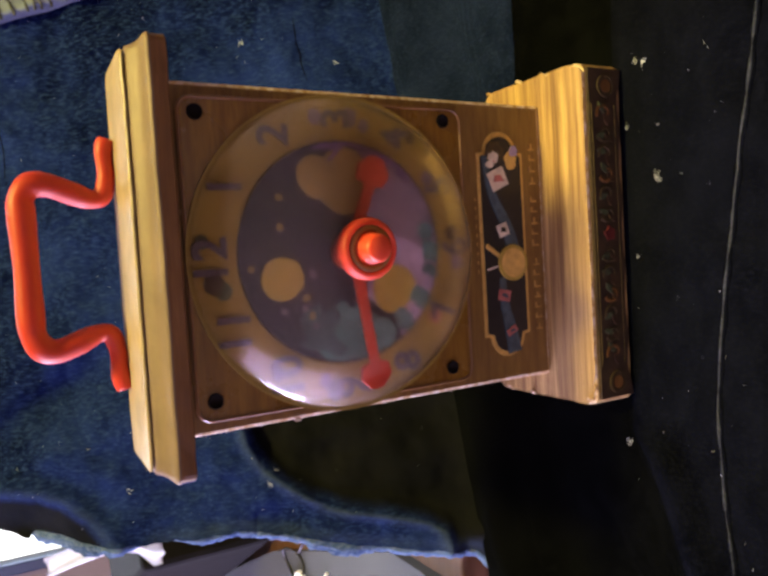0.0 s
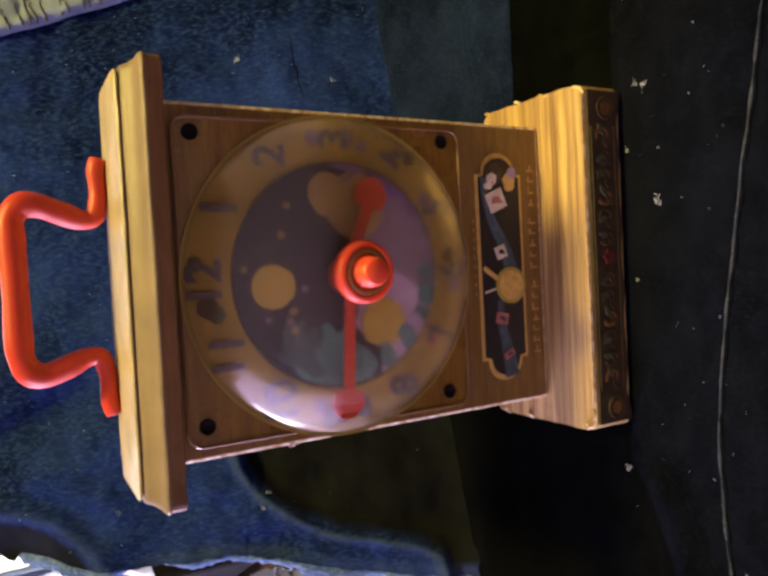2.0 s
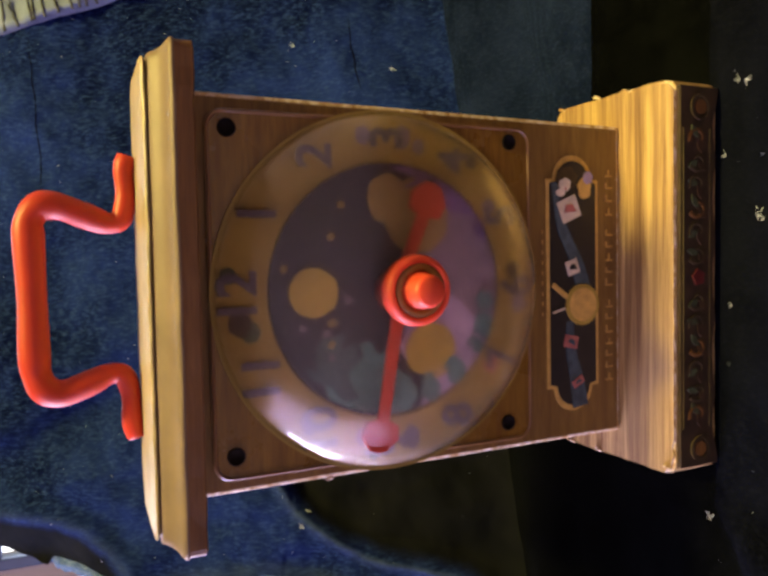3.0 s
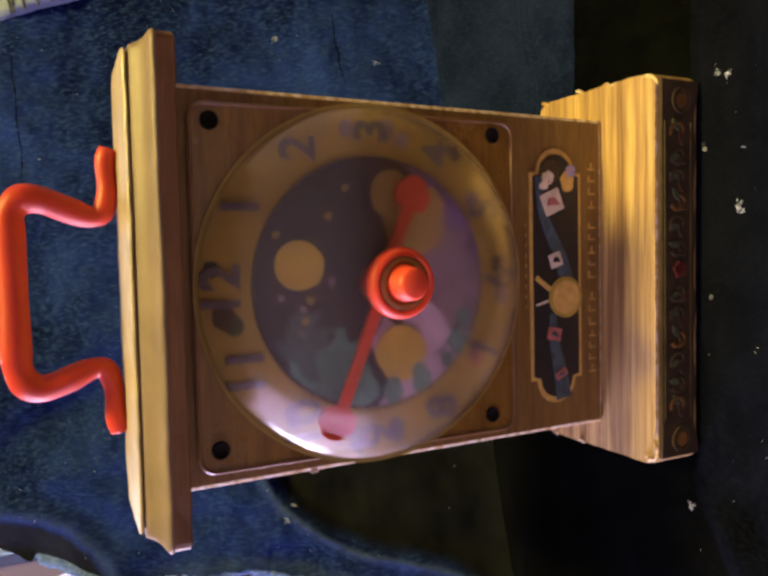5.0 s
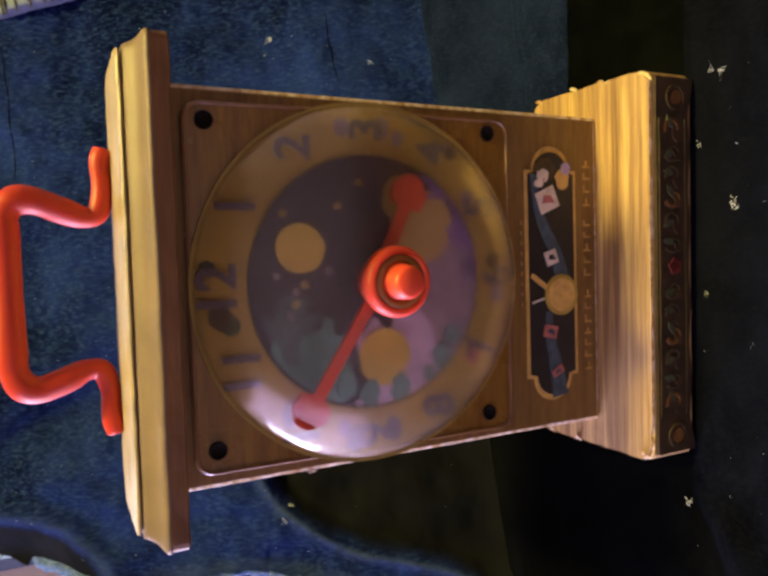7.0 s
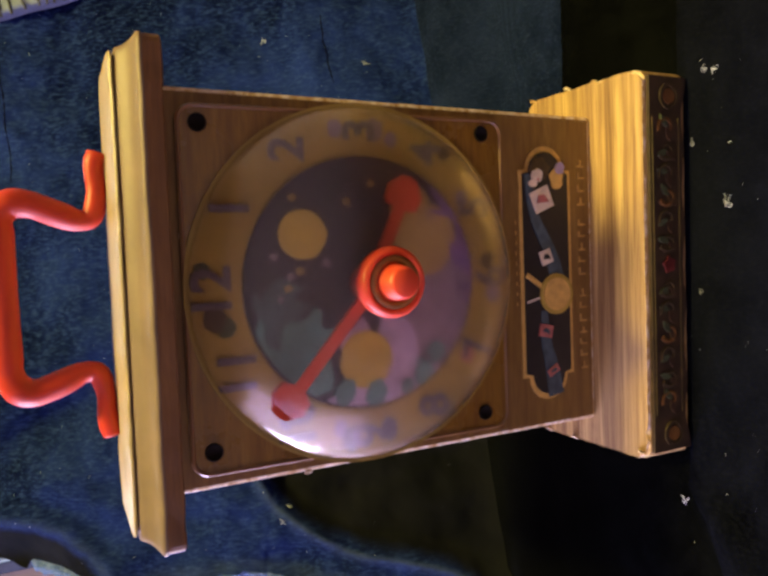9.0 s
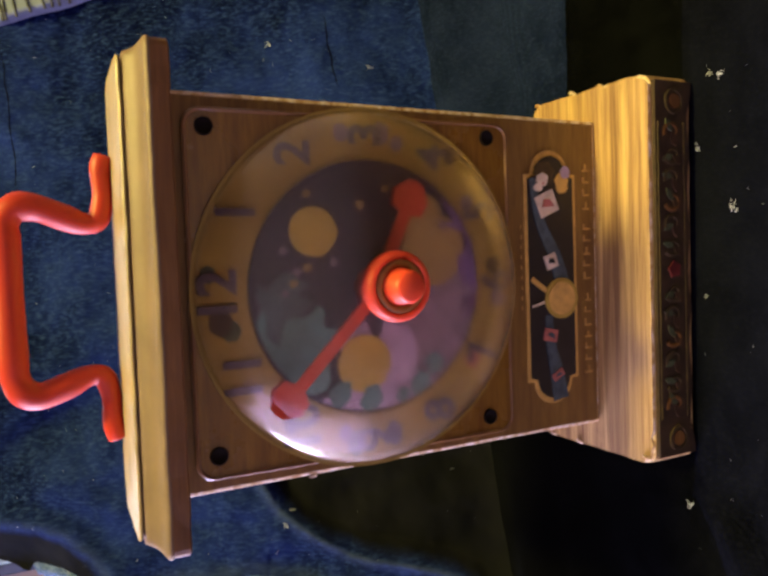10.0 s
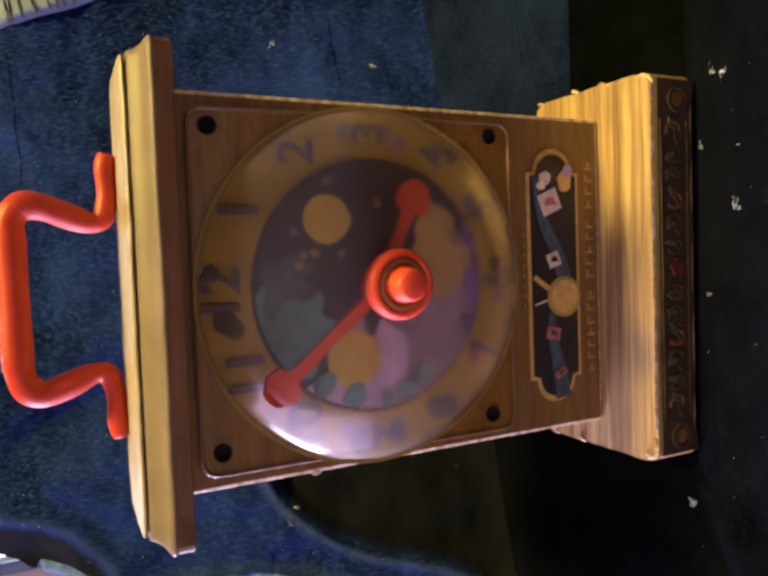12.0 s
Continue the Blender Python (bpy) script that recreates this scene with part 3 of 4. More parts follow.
# plinth
PL, PR, PF, PB, PH = -0.0778, 0.0798, -0.0300, 0.0425, 0.0225
bm = bmesh.new()
outline = []
for cx, cy, a0 in ((PR - 0.005, PB - 0.005, 0), (PL + 0.005, PB - 0.005, 90), (PL + 0.005, PF + 0.005, 180), (PR - 0.005, PF + 0.005, 270)):
    outline += [(cx + 0.005 * math.cos(radians(a0 + 22.5 * i)), cy + 0.005 * math.sin(radians(a0 + 22.5 * i))) for i in range(5)]
rough_line = []
for (xa, ya), (xb, yb) in zip(outline, outline[1:] + outline[:1]):
    n = max(1, int(math.hypot(xb - xa, yb - ya) / 0.003))
    for i in range(n):
        w = noise.noise_vector(Vector((xa + (xb - xa) * i / n, ya + (yb - ya) * i / n, 0.3)) * 230) * 0.0004
        rough_line.append((xa + (xb - xa) * i / n + w.x, ya + (yb - ya) * i / n + w.y))
outline = rough_line
lowv = [bm.verts.new((x, y, 0.0)) for x, y in outline]
topv = [bm.verts.new((x, y, PH)) for x, y in outline]
bm.faces.new(lowv[::-1])
topf = bm.faces.new(topv)
for i in range(len(outline)):
    j = (i + 1) % len(outline)
    bm.faces.new((lowv[i], lowv[j], topv[j], topv[i]))
rim = [e for e in bm.edges if e.verts[0].co.z > 0.02 and e.verts[1].co.z > 0.02]
for f in bmesh.ops.bevel(bm, geom=rim, offset=0.0013, segments=2, affect="EDGES")["faces"]:
    f.material_index = 1
plinth = part("plinth", bm, [M_LEDGE, M_EDGE], clock, "plinth in yellow wood-grain paper with rubbed edges")
# front board of the plinth with a scalloped foot
pts = [(PR - 0.003, 0.0205), (PL + 0.003, 0.0205)]
for i in range(61):
    x = PL + 0.003 + (PR - PL - 0.006) * i / 60
    s = abs(math.sin((x - PL) / (PR - PL) * math.pi * 5))
    foot = min(step(0, 0.016, x - PL - 0.003), step(0, 0.016, PR - 0.003 - x))
    pts.append((x, 0.0002 + foot * (0.0012 + 0.0016 * s)))
part("front_board", plate(bmesh.new(), pts, PF - 0.0016, PF + 0.001), M_UMBER, plinth, "dark printed front with a scalloped foot")
for cx in (PL + 0.010, PR - 0.011):
    bm = lathe(bmesh.new(), [(0.0052, PF - 0.0014), (0.0052, PF - 0.0022), (0.0040, PF - 0.0022), (0.0040, PF - 0.0014)], 24, cx, 0.0100)
    part("scroll", bm, M_OLIVE, plinth)
    part("rosette", plate(bmesh.new(), disc_pts(cx, 0.0100, 0.0030, 16), PF - 0.0021, PF - 0.0012), M_UMBER_FACE, plinth)
for z0, z1 in ((0.0188, 0.0194), (0.0046, 0.0051)):
    part("border_line", boxes((PL + 0.0185, PR - 0.0195, PF - 0.0021, PF - 0.0012, z0, z1)), M_OLIVE, plinth)


def leaf(x, z, a, n, w):
    c, s_ = math.cos(radians(a)), math.sin(radians(a))
    side = [(q * n, w * math.sin(math.pi * q) ** 0.8) for q in (k / 6 for k in range(7))]
    return [(x + p * c - o * s_, z + p * s_ + o * c) for p, o in side + [(p, -o) for p, o in side[-2:0:-1]]]


# a garland of scrolls and leaves round a red rose
for i in range(13):
    x = PL + 0.0240 + 0.0092 * i
    if i == 6:
        for k in range(5):
            part("petal", plate(bmesh.new(), leaf(x, 0.0112, 72 * k + 10, 0.0036, 0.0015), PF - 0.0022, PF - 0.0012), M_MAROON, plinth)
        continue
    flip = 1 if i % 2 else -1
    line = [Vector((x + 0.0040 * (1 - 0.6 * q) * math.cos(flip * q * 5.2 + 2), PF - 0.0018, 0.0115 + 0.0046 * (1 - 0.6 * q) * math.sin(flip * q * 5.2 + 2))) for q in (k / 14 for k in range(15))]
    part("printed_scroll", tube(bmesh.new(), line, lambda t: 0.0011 - 0.0006 * t, 6, 0.4), M_OLIVE if i % 3 else M_UMBER_FACE, plinth)
    for a, m_ in ((35 + 40 * (i % 3), M_FOREST), (200 + 30 * (i % 2), M_DEEP)):
        part("printed_leaf", plate(bmesh.new(), leaf(x, 0.0115, a, 0.0060, 0.0013), PF - 0.0021, PF - 0.0012), m_, plinth)

# body
BW, BB, BT = 0.0656, 0.0420, 0.2068
bm = bmesh.new()
# the bevel's pale colour holds both wear and the light along the edges
box(bm, -BW, BW, 0.0, BB, PH, BT, 0.0015, 3, 1)
for v in bm.verts:
    v.co.x *= 1 + 0.026 * (v.co.z - PH) / (BT - PH)
body = part("body", bm, [M_FACE, M_EDGE], clock, "brown wood-grain case with rubbed edges coloured pale as lit")
# a pale chip knocked out of the case's edge
bm = bmesh.new()
bmesh.ops.create_icosphere(bm, subdivisions=2, radius=0.0012)
for v in bm.verts:
    v.co = Vector((v.co.x * 0.6, v.co.y * 0.5, v.co.z * 1.3)) * (1 + 0.5 * noise.noise(v.co * 900)) + Vector((-0.0670, 0.0002, 0.1576))
part("chip", bm, M_CREAM, body, "pale chipped spot")
# dial panel with its four screws
pts = round_rect(-0.0622, 0.0618, 0.0708, 0.1990, 0.006)
bm = plate(bmesh.new(), pts, -0.0022, 0.001)
fr = [e for e in bm.edges if all(v.co.y < -0.002 for v in e.verts)]
bmesh.ops.bevel(bm, geom=fr, offset=0.0016, segments=3, affect="EDGES")
m_panel = wood_paper("glossy_panel", (0.120, 0.052, 0.005), (0.178, 0.088, 0.009), (0.235, 0.126, 0.015), GRAIN_X, 0.25, 80.0, 1.0)
m_panel.node_tree.nodes["Principled BSDF"].inputs["Coat Roughness"].default_value = 0.2
m_lip = plain("brown_glossy_lip", (0.19, 0.095, 0.035), 0.36, 0.12, 90, coat=1.0)
panel = part("dial_panel", bm, m_panel, clock, "glossy clear-coated dial panel")
# moulded lip round the panel
def lip_ring(g, y):
    return [(x, y, z) for x, z in round_rect(-0.0622 + g, 0.0618 - g, 0.0708 + g, 0.1990 - g, 0.0062 - g)]


bm = bmesh.new()
rings = [[bm.verts.new(q) for q in lip_ring(g, y)] for g, y in ((0.0, -0.0012), (0.0002, -0.0026), (0.0007, -0.0031), (0.0013, -0.0028), (0.0016, -0.0018))]
for p_, q_ in zip(rings, rings[1:]):
    for i in range(len(p_)):
        bm.faces.new((p_[i], p_[(i + 1) % len(p_)], q_[(i + 1) % len(p_)], q_[i]))
part("lip", bm, m_lip, panel, "clear moulded plastic lip", True)
for sx, sz in ((0.0554, 0.1917), (-0.0540, 0.1914), (0.0558, 0.0808), (-0.0549, 0.0824)):
    bm = lathe(bmesh.new(), [(0.0, -0.0023), (0.0031, -0.0023), (0.0031, -0.0029), (0.0027, -0.0032), (0.0024, -0.0026), (0.0, -0.0024)], 24, sx, sz)
    part("screw", bm, M_SCREW, panel, "dark recessed screw", True)
# ring with its numerals
DX = -0.0006
bm = lathe(bmesh.new(), [(0.0458, -0.0032), (0.0652, -0.0032), (0.0652, -0.0018), (0.0458, -0.0018)], 96, DX, HUB, True)
ring = part("dial_ring", bm, M_RING, clock, "ochre dial ring")


def text_mesh(body_text, size, depth=0.0003, bold=0.0):
    cu = bpy.data.curves.new("numeral", "FONT")
    cu.body, cu.size, cu.extrude, cu.align_x, cu.align_y = body_text, size, depth, "CENTER", "CENTER"
    cu.resolution_u, cu.offset = 3, bold
    ob = bpy.data.objects.new("numeral", cu)
    scene.collection.objects.link(ob)
    dg = bpy.context.evaluated_depsgraph_get()
    dg.update()
    me = bpy.data.meshes.new_from_object(ob.evaluated_get(dg))
    bpy.data.objects.remove(ob)
    return me


def on_ring(name, pts, material, lift=0.0003):
    part(name, plate(bmesh.new(), pts, -0.0032 - lift, -0.0031), material, ring)


# small painted figures beside some numerals: hour, turn from it, radius, size, paint
FIGURES = ((12, -9, 0.0560, 0.0046, M_OLIVE), (12, -13, 0.0530, 0.0036, M_FOREST), (12, 7, 0.0590, 0.0030, M_FOREST), (3, -10, 0.0565, 0.0034, M_MAUVE), (3, 6, 0.0560, 0.0042, M_MAUVE),
           (3, 13, 0.0540, 0.0030, M_MAUVE), (9, -8, 0.0545, 0.0042, M_NUM), (9, 8, 0.0560, 0.0046, M_FOREST), (9, 13, 0.0530, 0.0030, M_MAUVE), (6, -7, 0.0540, 0.0036, M_UMBER),
           (6, 7, 0.0560, 0.0036, M_MAUVE), (7, 5, 0.0520, 0.0032, M_ROSE), (5, -6, 0.0520, 0.0032, M_MAUVE), (10, 5, 0.0560, 0.0030, M_NUM), (4, 6, 0.0590, 0.0028, M_UMBER))
for k, (h, off, r, size, ink) in enumerate(FIGURES):
    a = radians(30 * h + off)
    on_ring("painted_figure", disc_pts(DX + r * math.sin(a), HUB + r * math.cos(a), size, 14, 0.85, 0.28, 40 + k), ink, 0.0002 - 0.00001 * (k % 3))
for h in range(1, 13):
    a = radians(30 * h)
    me = text_mesh(str(h), 0.0178, 0.0003, 0.0004)
    me.materials.clear()
    me.materials.append(M_NUM)
    ob = new("numeral", me)
    ob.parent = ring
    ob.matrix_basis = pose(DX + 0.0552 * math.sin(a), -0.0035, HUB + 0.0552 * math.cos(a), 90, 0, 0)

# turning picture disc, its centre at its own origin
bm = lathe(bmesh.new(), [(0.0, -0.0008), (0.0456, -0.0008), (0.0456, 0.0008), (0.0, 0.0008)], 72)
disc = part("picture_disc", bm, M_DISC, clock, "dark turning picture disc with moons and clouds")


def on_disc(name, pts, material, lift):
    part(name, plate(bmesh.new(), pts, -0.0008 - lift, -0.0007), material, disc)


def polar(a, r):
    return r * math.sin(radians(a)), r * math.cos(radians(a))


def field(a0, a1, r0, r1, seed, wob=0.10, n=20):
    """A painted patch with a wavering outline."""
    rnd_ = random.Random(seed)
    ph = [rnd_.uniform(0, 6.28) for _ in range(4)]
    out = []
    for i in range(n + 1):
        q = i / n
        out.append((a0 + (a1 - a0) * q, r1 * (1 - 0.5 * wob * (1 + math.sin(9 * q + ph[0])) * (r1 < 0.044))))
    for i in range(1, 6):
        q = i / 6
        out.append((a1 + 7 * math.sin(5 * q + ph[1]), r1 + (r0 - r1) * q))
    for i in range(n + 1):
        q = i / n
        out.append((a1 + (a0 - a1) * q, r0 * (1 + wob * 2 * math.sin(11 * q + ph[2]))))
    for i in range(1, 6):
        q = i / 6
        out.append((a0 + 7 * math.sin(5 * q + ph[3]), r0 + (r1 - r0) * q))
    return [polar(a, r) for a, r in out]


# angles run clockwise from the round moon
on_disc("moon", disc_pts(*polar(0, 0.0300), 0.0086), M_MOON, 0.0008)
on_disc("sun", disc_pts(*polar(236, 0.0280), 0.0104), M_MOON, 0.0008)
on_disc("sky_patch", field(128, 196, 0.012, 0.0448, 1), M_MAUVE, 0.0002)
on_disc("violet_rim", field(98, 150, 0.0405, 0.0449, 2, 0.04), M_VIOLET, 0.0007)
on_disc("lilac_patch", field(192, 256, 0.016, 0.0448, 3), M_LILAC, 0.0003)
on_disc("meadow", field(262, 304, 0.022, 0.0447, 4, 0.04), M_TEAL, 0.0003)
on_disc("meadow_shade", field(294, 322, 0.026, 0.0430, 5, 0.04), M_DUSK, 0.0004)
on_disc("hill", disc_pts(*polar(112, 0.0290), 0.0138, 28, 0.95, 0.06, 4), M_OCHRE, 0.0005)
on_disc("hill", disc_pts(*polar(88, 0.0330), 0.0088, 24, 0.9, 0.08, 9), M_OCHRE, 0.0004)
for i, (a, r, s) in enumerate(((248, 0.0400, 0.0048), (230, 0.0405, 0.0052), (201, 0.0415, 0.0046), (212, 0.0420, 0.0030), (188, 0.0395, 0.0040), (262, 0.0385, 0.0044))):
    on_disc("bush", disc_pts(*polar(a, r), s, 14, 0.8, 0.4, i), M_TEAL, 0.0010)
for i, (a, r) in enumerate(((335, 0.026), (330, 0.029), (322, 0.030), (316, 0.033), (12, 0.041), (350, 0.017), (40, 0.030), (340, 0.036), (58, 0.036))):
    on_disc("star", disc_pts(*polar(a, r), 0.0014, 8, 1, 0.5, i), M_MAUVE if i % 2 else M_OCHRE, 0.0006)

# red pointers
def pointer(name, length, width, head, label):
    bm = bmesh.new()
    pts = [(-width, -0.004), (width, -0.004), (width * 0.75, length - head * 1.7), (head * 0.9, length - head * 1.5), (head, length - head * 0.8), (head * 0.45, length - head * 0.1), (0, length), (-head * 0.45, length - head * 0.1), (-head, length - head * 0.8), (-head * 0.9, length - head * 1.5), (-width * 0.75, length - head * 1.7)]
    plate(bm, pts, -0.0007, 0.0007)
    edges = [e for e in bm.edges if all(v.co.y < 0 for v in e.verts)]
    bmesh.ops.bevel(bm, geom=edges, offset=0.0004, segments=2, affect="EDGES")
    return part(name, bm, M_HAND, clock, label)


minute = pointer("minute_pointer", 0.0575, 0.0025, 0.0070, "long red pointer")
hour = pointer("hour_pointer", 0.0415, 0.0027, 0.0074, "short red pointer")
bm = lathe(bmesh.new(), [(0.0, -0.0065), (0.007, -0.0065), (0.0075, 0.004), (0.0, 0.004)], 32, 0, HUB)
for v in bm.verts:
    v.co.y -= 0.0105
part("arbor", bm, M_HAND, clock, "", True)

# clear dome
R, DH = 0.0644, 0.0215
prof = []
for i in range(33):
    r = R * i / 32
    prof.append((r, -0.0030 - DH * (1 - (r / R) ** 2.3) ** 0.65))
inner = [(max(0.0, r - 0.0013) if r > 0.03 else r, y + 0.0014) for r, y in prof]
inner[-1] = (R - 0.0014, -0.0030)
bm = lathe(bmesh.new(), prof + inner[::-1], 96, DX, HUB)
bmesh.ops.remove_doubles(bm, verts=bm.verts, dist=1e-5)
dome = part("dome", bm, M_DOME, clock, "hazy scratched clear plastic dome", True)
dome.visible_shadow = False
# knob on the dome
KB = -0.0232
prof = [(0.0, KB + 0.002), (0.0120, KB + 0.002), (0.0123, KB), (0.0121, KB - 0.0026), (0.0114, KB - 0.0040), (0.0104, KB - 0.0046), (0.0096, KB - 0.0045), (0.0092, KB - 0.0036), (0.0066, KB - 0.0036), (0.0061, KB - 0.0042), (0.0056, KB - 0.0100), (0.0051, KB - 0.0113), (0.0042, KB - 0.0119), (0.0, KB - 0.0120)]
knob = part("winding_knob", lathe(bmesh.new(), prof, 48, 0.0005, HUB), M_KNOB, clock, "stepped orange-red winding knob", True)
bm = lathe(bmesh.new(), [(0.0066, KB - 0.0034), (0.0093, KB - 0.0034), (0.0091, KB - 0.0042), (0.0078, KB - 0.0045), (0.0067, KB - 0.0042)], 48, 0.0005, HUB, True)
part("groove", bm, plain("brown_groove", (0.26, 0.11, 0.025), 0.5, 0.2, 200), knob, "brown worn groove", True)

# picture strip under the dial
SL, SR, S0, S1 = -0.0524, 0.0507, 0.0365, 0.0600


def strip_pts(g):
    """Strip outline with stepped round ends, grown by g."""
    r = (S1 - S0) / 2 - 0.0035 + g
    zc = (S0 + S1) / 2
    out = []
    for cx, a0 in ((SR - 0.009, -90), (SL + 0.009, 90)):
        sgn = 1 if cx > 0 else -1
        out.append((cx - sgn * 0.001 + sgn * g, S0 - g if sgn > 0 else S1 + g))
        out += [(cx + sgn * g * 0.5 + r * math.cos(radians(a0 + 15 * i)), zc + r * math.sin(radians(a0 + 15 * i))) for i in range(13)]
        out.append((cx - sgn * 0.001 + sgn * g, S1 + g if sgn > 0 else S0 - g))
    return out


border = part("strip_border", plate(bmesh.new(), strip_pts(0.0016), -0.0006, 0.0005), M_GOLD, clock, "thin gold border line")
strip = part("picture_strip", plate(bmesh.new(), strip_pts(0.0), -0.0011, -0.0004), M_BLACK, clock, "black printed strip with ribbon, moon and cards")


def on_strip(name, pts, material, lift=0.0003):
    part(name, plate(bmesh.new(), [(x - 0.0024, z) for x, z in pts], -0.0011 - lift, -0.0010), material, strip)


def band(line, w):
    up_, dn = [], []
    for i, (x, z) in enumerate(line):
        x2, z2 = line[min(i + 1, len(line) - 1)]
        x1, z1 = line[max(i - 1, 0)]
        d = math.hypot(x2 - x1, z2 - z1)
        nx, nz = -(z2 - z1) / d, (x2 - x1) / d
        ww = w(i / (len(line) - 1)) if callable(w) else w
        up_.append((x + nx * ww, z + nz * ww))
        dn.append((x - nx * ww, z - nz * ww))
    return up_ + dn[::-1]


rib = [(q.x, q.z) for q in smooth_path([(0.043, 0, 0.0580), (0.026, 0, 0.0545), (0.010, 0, 0.0465), (-0.004, 0, 0.0425)], 6)]
on_strip("ribbon", band(rib, lambda t: 0.0014 + 0.0026 * t), M_SLATE)
rib = [(q.x, q.z) for q in smooth_path([(-0.014, 0, 0.0505), (-0.026, 0, 0.0500), (-0.036, 0, 0.0475), (-0.050, 0, 0.0450)], 6)]
on_strip("ribbon", band(rib, lambda t: 0.0016 + 0.0024 * t), M_SLATE)
on_strip("moon", disc_pts(-0.0072, 0.0440, 0.0086, 32), M_MOON, 0.0007)
on_strip("moon_face", disc_pts(-0.0072, 0.0440, 0.0070, 32), M_GOLD, 0.0010)
on_strip("moon_arm", band([(-0.004, 0.0515), (0.0015, 0.0592)], 0.0010), M_GOLD, 0.0006)
on_strip("moon_arm", band([(-0.0085, 0.0530), (-0.0100, 0.0590)], 0.0004), M_CREAM, 0.0006)


def card(cx, cz, w, h, a, material, ink):
    c, s = math.cos(radians(a)), math.sin(radians(a))
    turn = lambda pts: [(cx + x * c - z * s, cz + x * s + z * c) for x, z in pts]
    on_strip("card", turn([(-w, -h), (w, -h), (w, h), (-w, h)]), material, 0.0006)
    on_strip("card_figure", turn([(-w * 0.5, -h * 0.6), (w * 0.3, -h * 0.4), (w * 0.5, h * 0.2), (-w * 0.1, h * 0.6)]), ink, 0.0009)


card(0.0325, 0.0507, 0.0046, 0.0050, 22, M_CREAM, M_ROSE)
card(0.0085, 0.0490, 0.0030, 0.0030, 18, M_CREAM, M_BLACK)
card(-0.0225, 0.0500, 0.0026, 0.0034, -12, M_ROSE, M_SLATE)
card(-0.0395, 0.0465, 0.0016, 0.0030, 30, M_ROSE, M_SLATE)
on_strip("hair", disc_pts(0.0448, 0.0515, 0.0048, 16, 1.15, 0.35, 5), M_UMBER, 0.0004)
on_strip("face", disc_pts(0.0425, 0.0528, 0.0026, 14, 1.2, 0.3, 2), M_CREAM, 0.0007)
on_strip("lips", disc_pts(0.0408, 0.0526, 0.0006, 8, 0.8, 0.2, 2), M_ROSE, 0.0009)
on_strip("collar", disc_pts(0.0392, 0.0550, 0.0017, 10, 1.3, 0.4, 6), M_CREAM, 0.0006)
on_strip("figure", disc_pts(0.0415, 0.0425, 0.0044, 14, 0.8, 0.4, 3), M_GOLD, 0.0005)
on_strip("figure", disc_pts(0.0455, 0.0410, 0.0030, 14, 0.8, 0.4, 8), M_LILAC, 0.0008)
# gold bars where a line of lettering runs along the foot of the case
rnd = random.Random(7)
x = 0.0470
for k in range(16):
    w = rnd.choice((0.0026, 0.0031, 0.0034))
    if k in (4, 9):
        x -= 0.0036
    part("lettering_bar", boxes((x - w, x - w + 0.0008, -0.0005, 0.0003, 0.0268, 0.0304), (x - w + 0.0008, x, -0.0005, 0.0003, 0.0296 if k % 3 else 0.0282, 0.0304 if k % 3 else 0.0290)), M_DIM_GOLD, body)
    x -= w + 0.0024
x = 0.02
for k in range(9):
    part("lettering_bar", boxes((x, x + 0.0016, -0.0005, 0.0003, 0.0632, 0.0636)), M_DIM_GOLD, body)
    x -= 0.0042

# roof: fascia, cove, groove and hipped top
def loop(bm, hx, yf, yb, z, r=0.0028):
    out = []
    for cx, cy, a0 in ((-hx + r, yf + r, 180), (hx - r, yf + r, 270), (hx - r, yb - r, 0), (-hx + r, yb - r, 90)):
        out += [bm.verts.new((cx + r * math.cos(radians(a0 + 30 * i)), cy + r * math.sin(radians(a0 + 30 * i)), z)) for i in range(4)]
    return out


def stack(levels):
    bm = bmesh.new()
    rings = [loop(bm, *l) for l in levels]
    for a, c in zip(rings, rings[1:]):
        for i in range(16):
            bm.faces.new((a[i], a[(i + 1) % 16], c[(i + 1) % 16], c[i]))
    bm.faces.new(rings[0][::-1])
    bm.faces.new(rings[-1])
    bmesh.ops.subdivide_edges(bm, edges=[e for e in bm.edges if e.calc_length() > 0.03], cuts=26)
    for v in bm.verts:
        n = noise.noise_vector(v.co * 170)
        v.co += Vector((0.4 * n.x, n.y, n.z)) * 0.00032
    return bm


bm = stack([(0.0752, -0.0286, 0.0480, 0.2114), (0.0757, -0.0293, 0.0480, 0.2119), (0.0757, -0.0293, 0.0480, 0.2126), (0.0753, -0.0287, 0.0470, 0.2132), (0.0748, -0.0268, 0.0430, 0.2138), (0.0743, -0.0245, 0.0400, 0.2145), (0.0738, -0.0224, 0.0360, 0.2155), (0.0734, -0.0208, 0.0320, 0.2168), (0.0731, -0.0200, 0.0260, 0.2178)])
roof = part("roof", bm, M_ROOF, clock, "tan moulded roof with a worn edge", True)
part("fascia", stack([(0.0748, -0.0282, 0.0478, 0.2064), (0.0754, -0.0289, 0.0478, 0.2069), (0.0754, -0.0289, 0.0478, 0.2117)]), M_UMBER_FACE, roof, "dark brown fascia board")
bm = stack([(0.0718, -0.0168, 0.0190, 0.2170), (0.0718, -0.0168, 0.0190, 0.2181)])
part("groove", bm, M_FACE, roof, "brown groove")
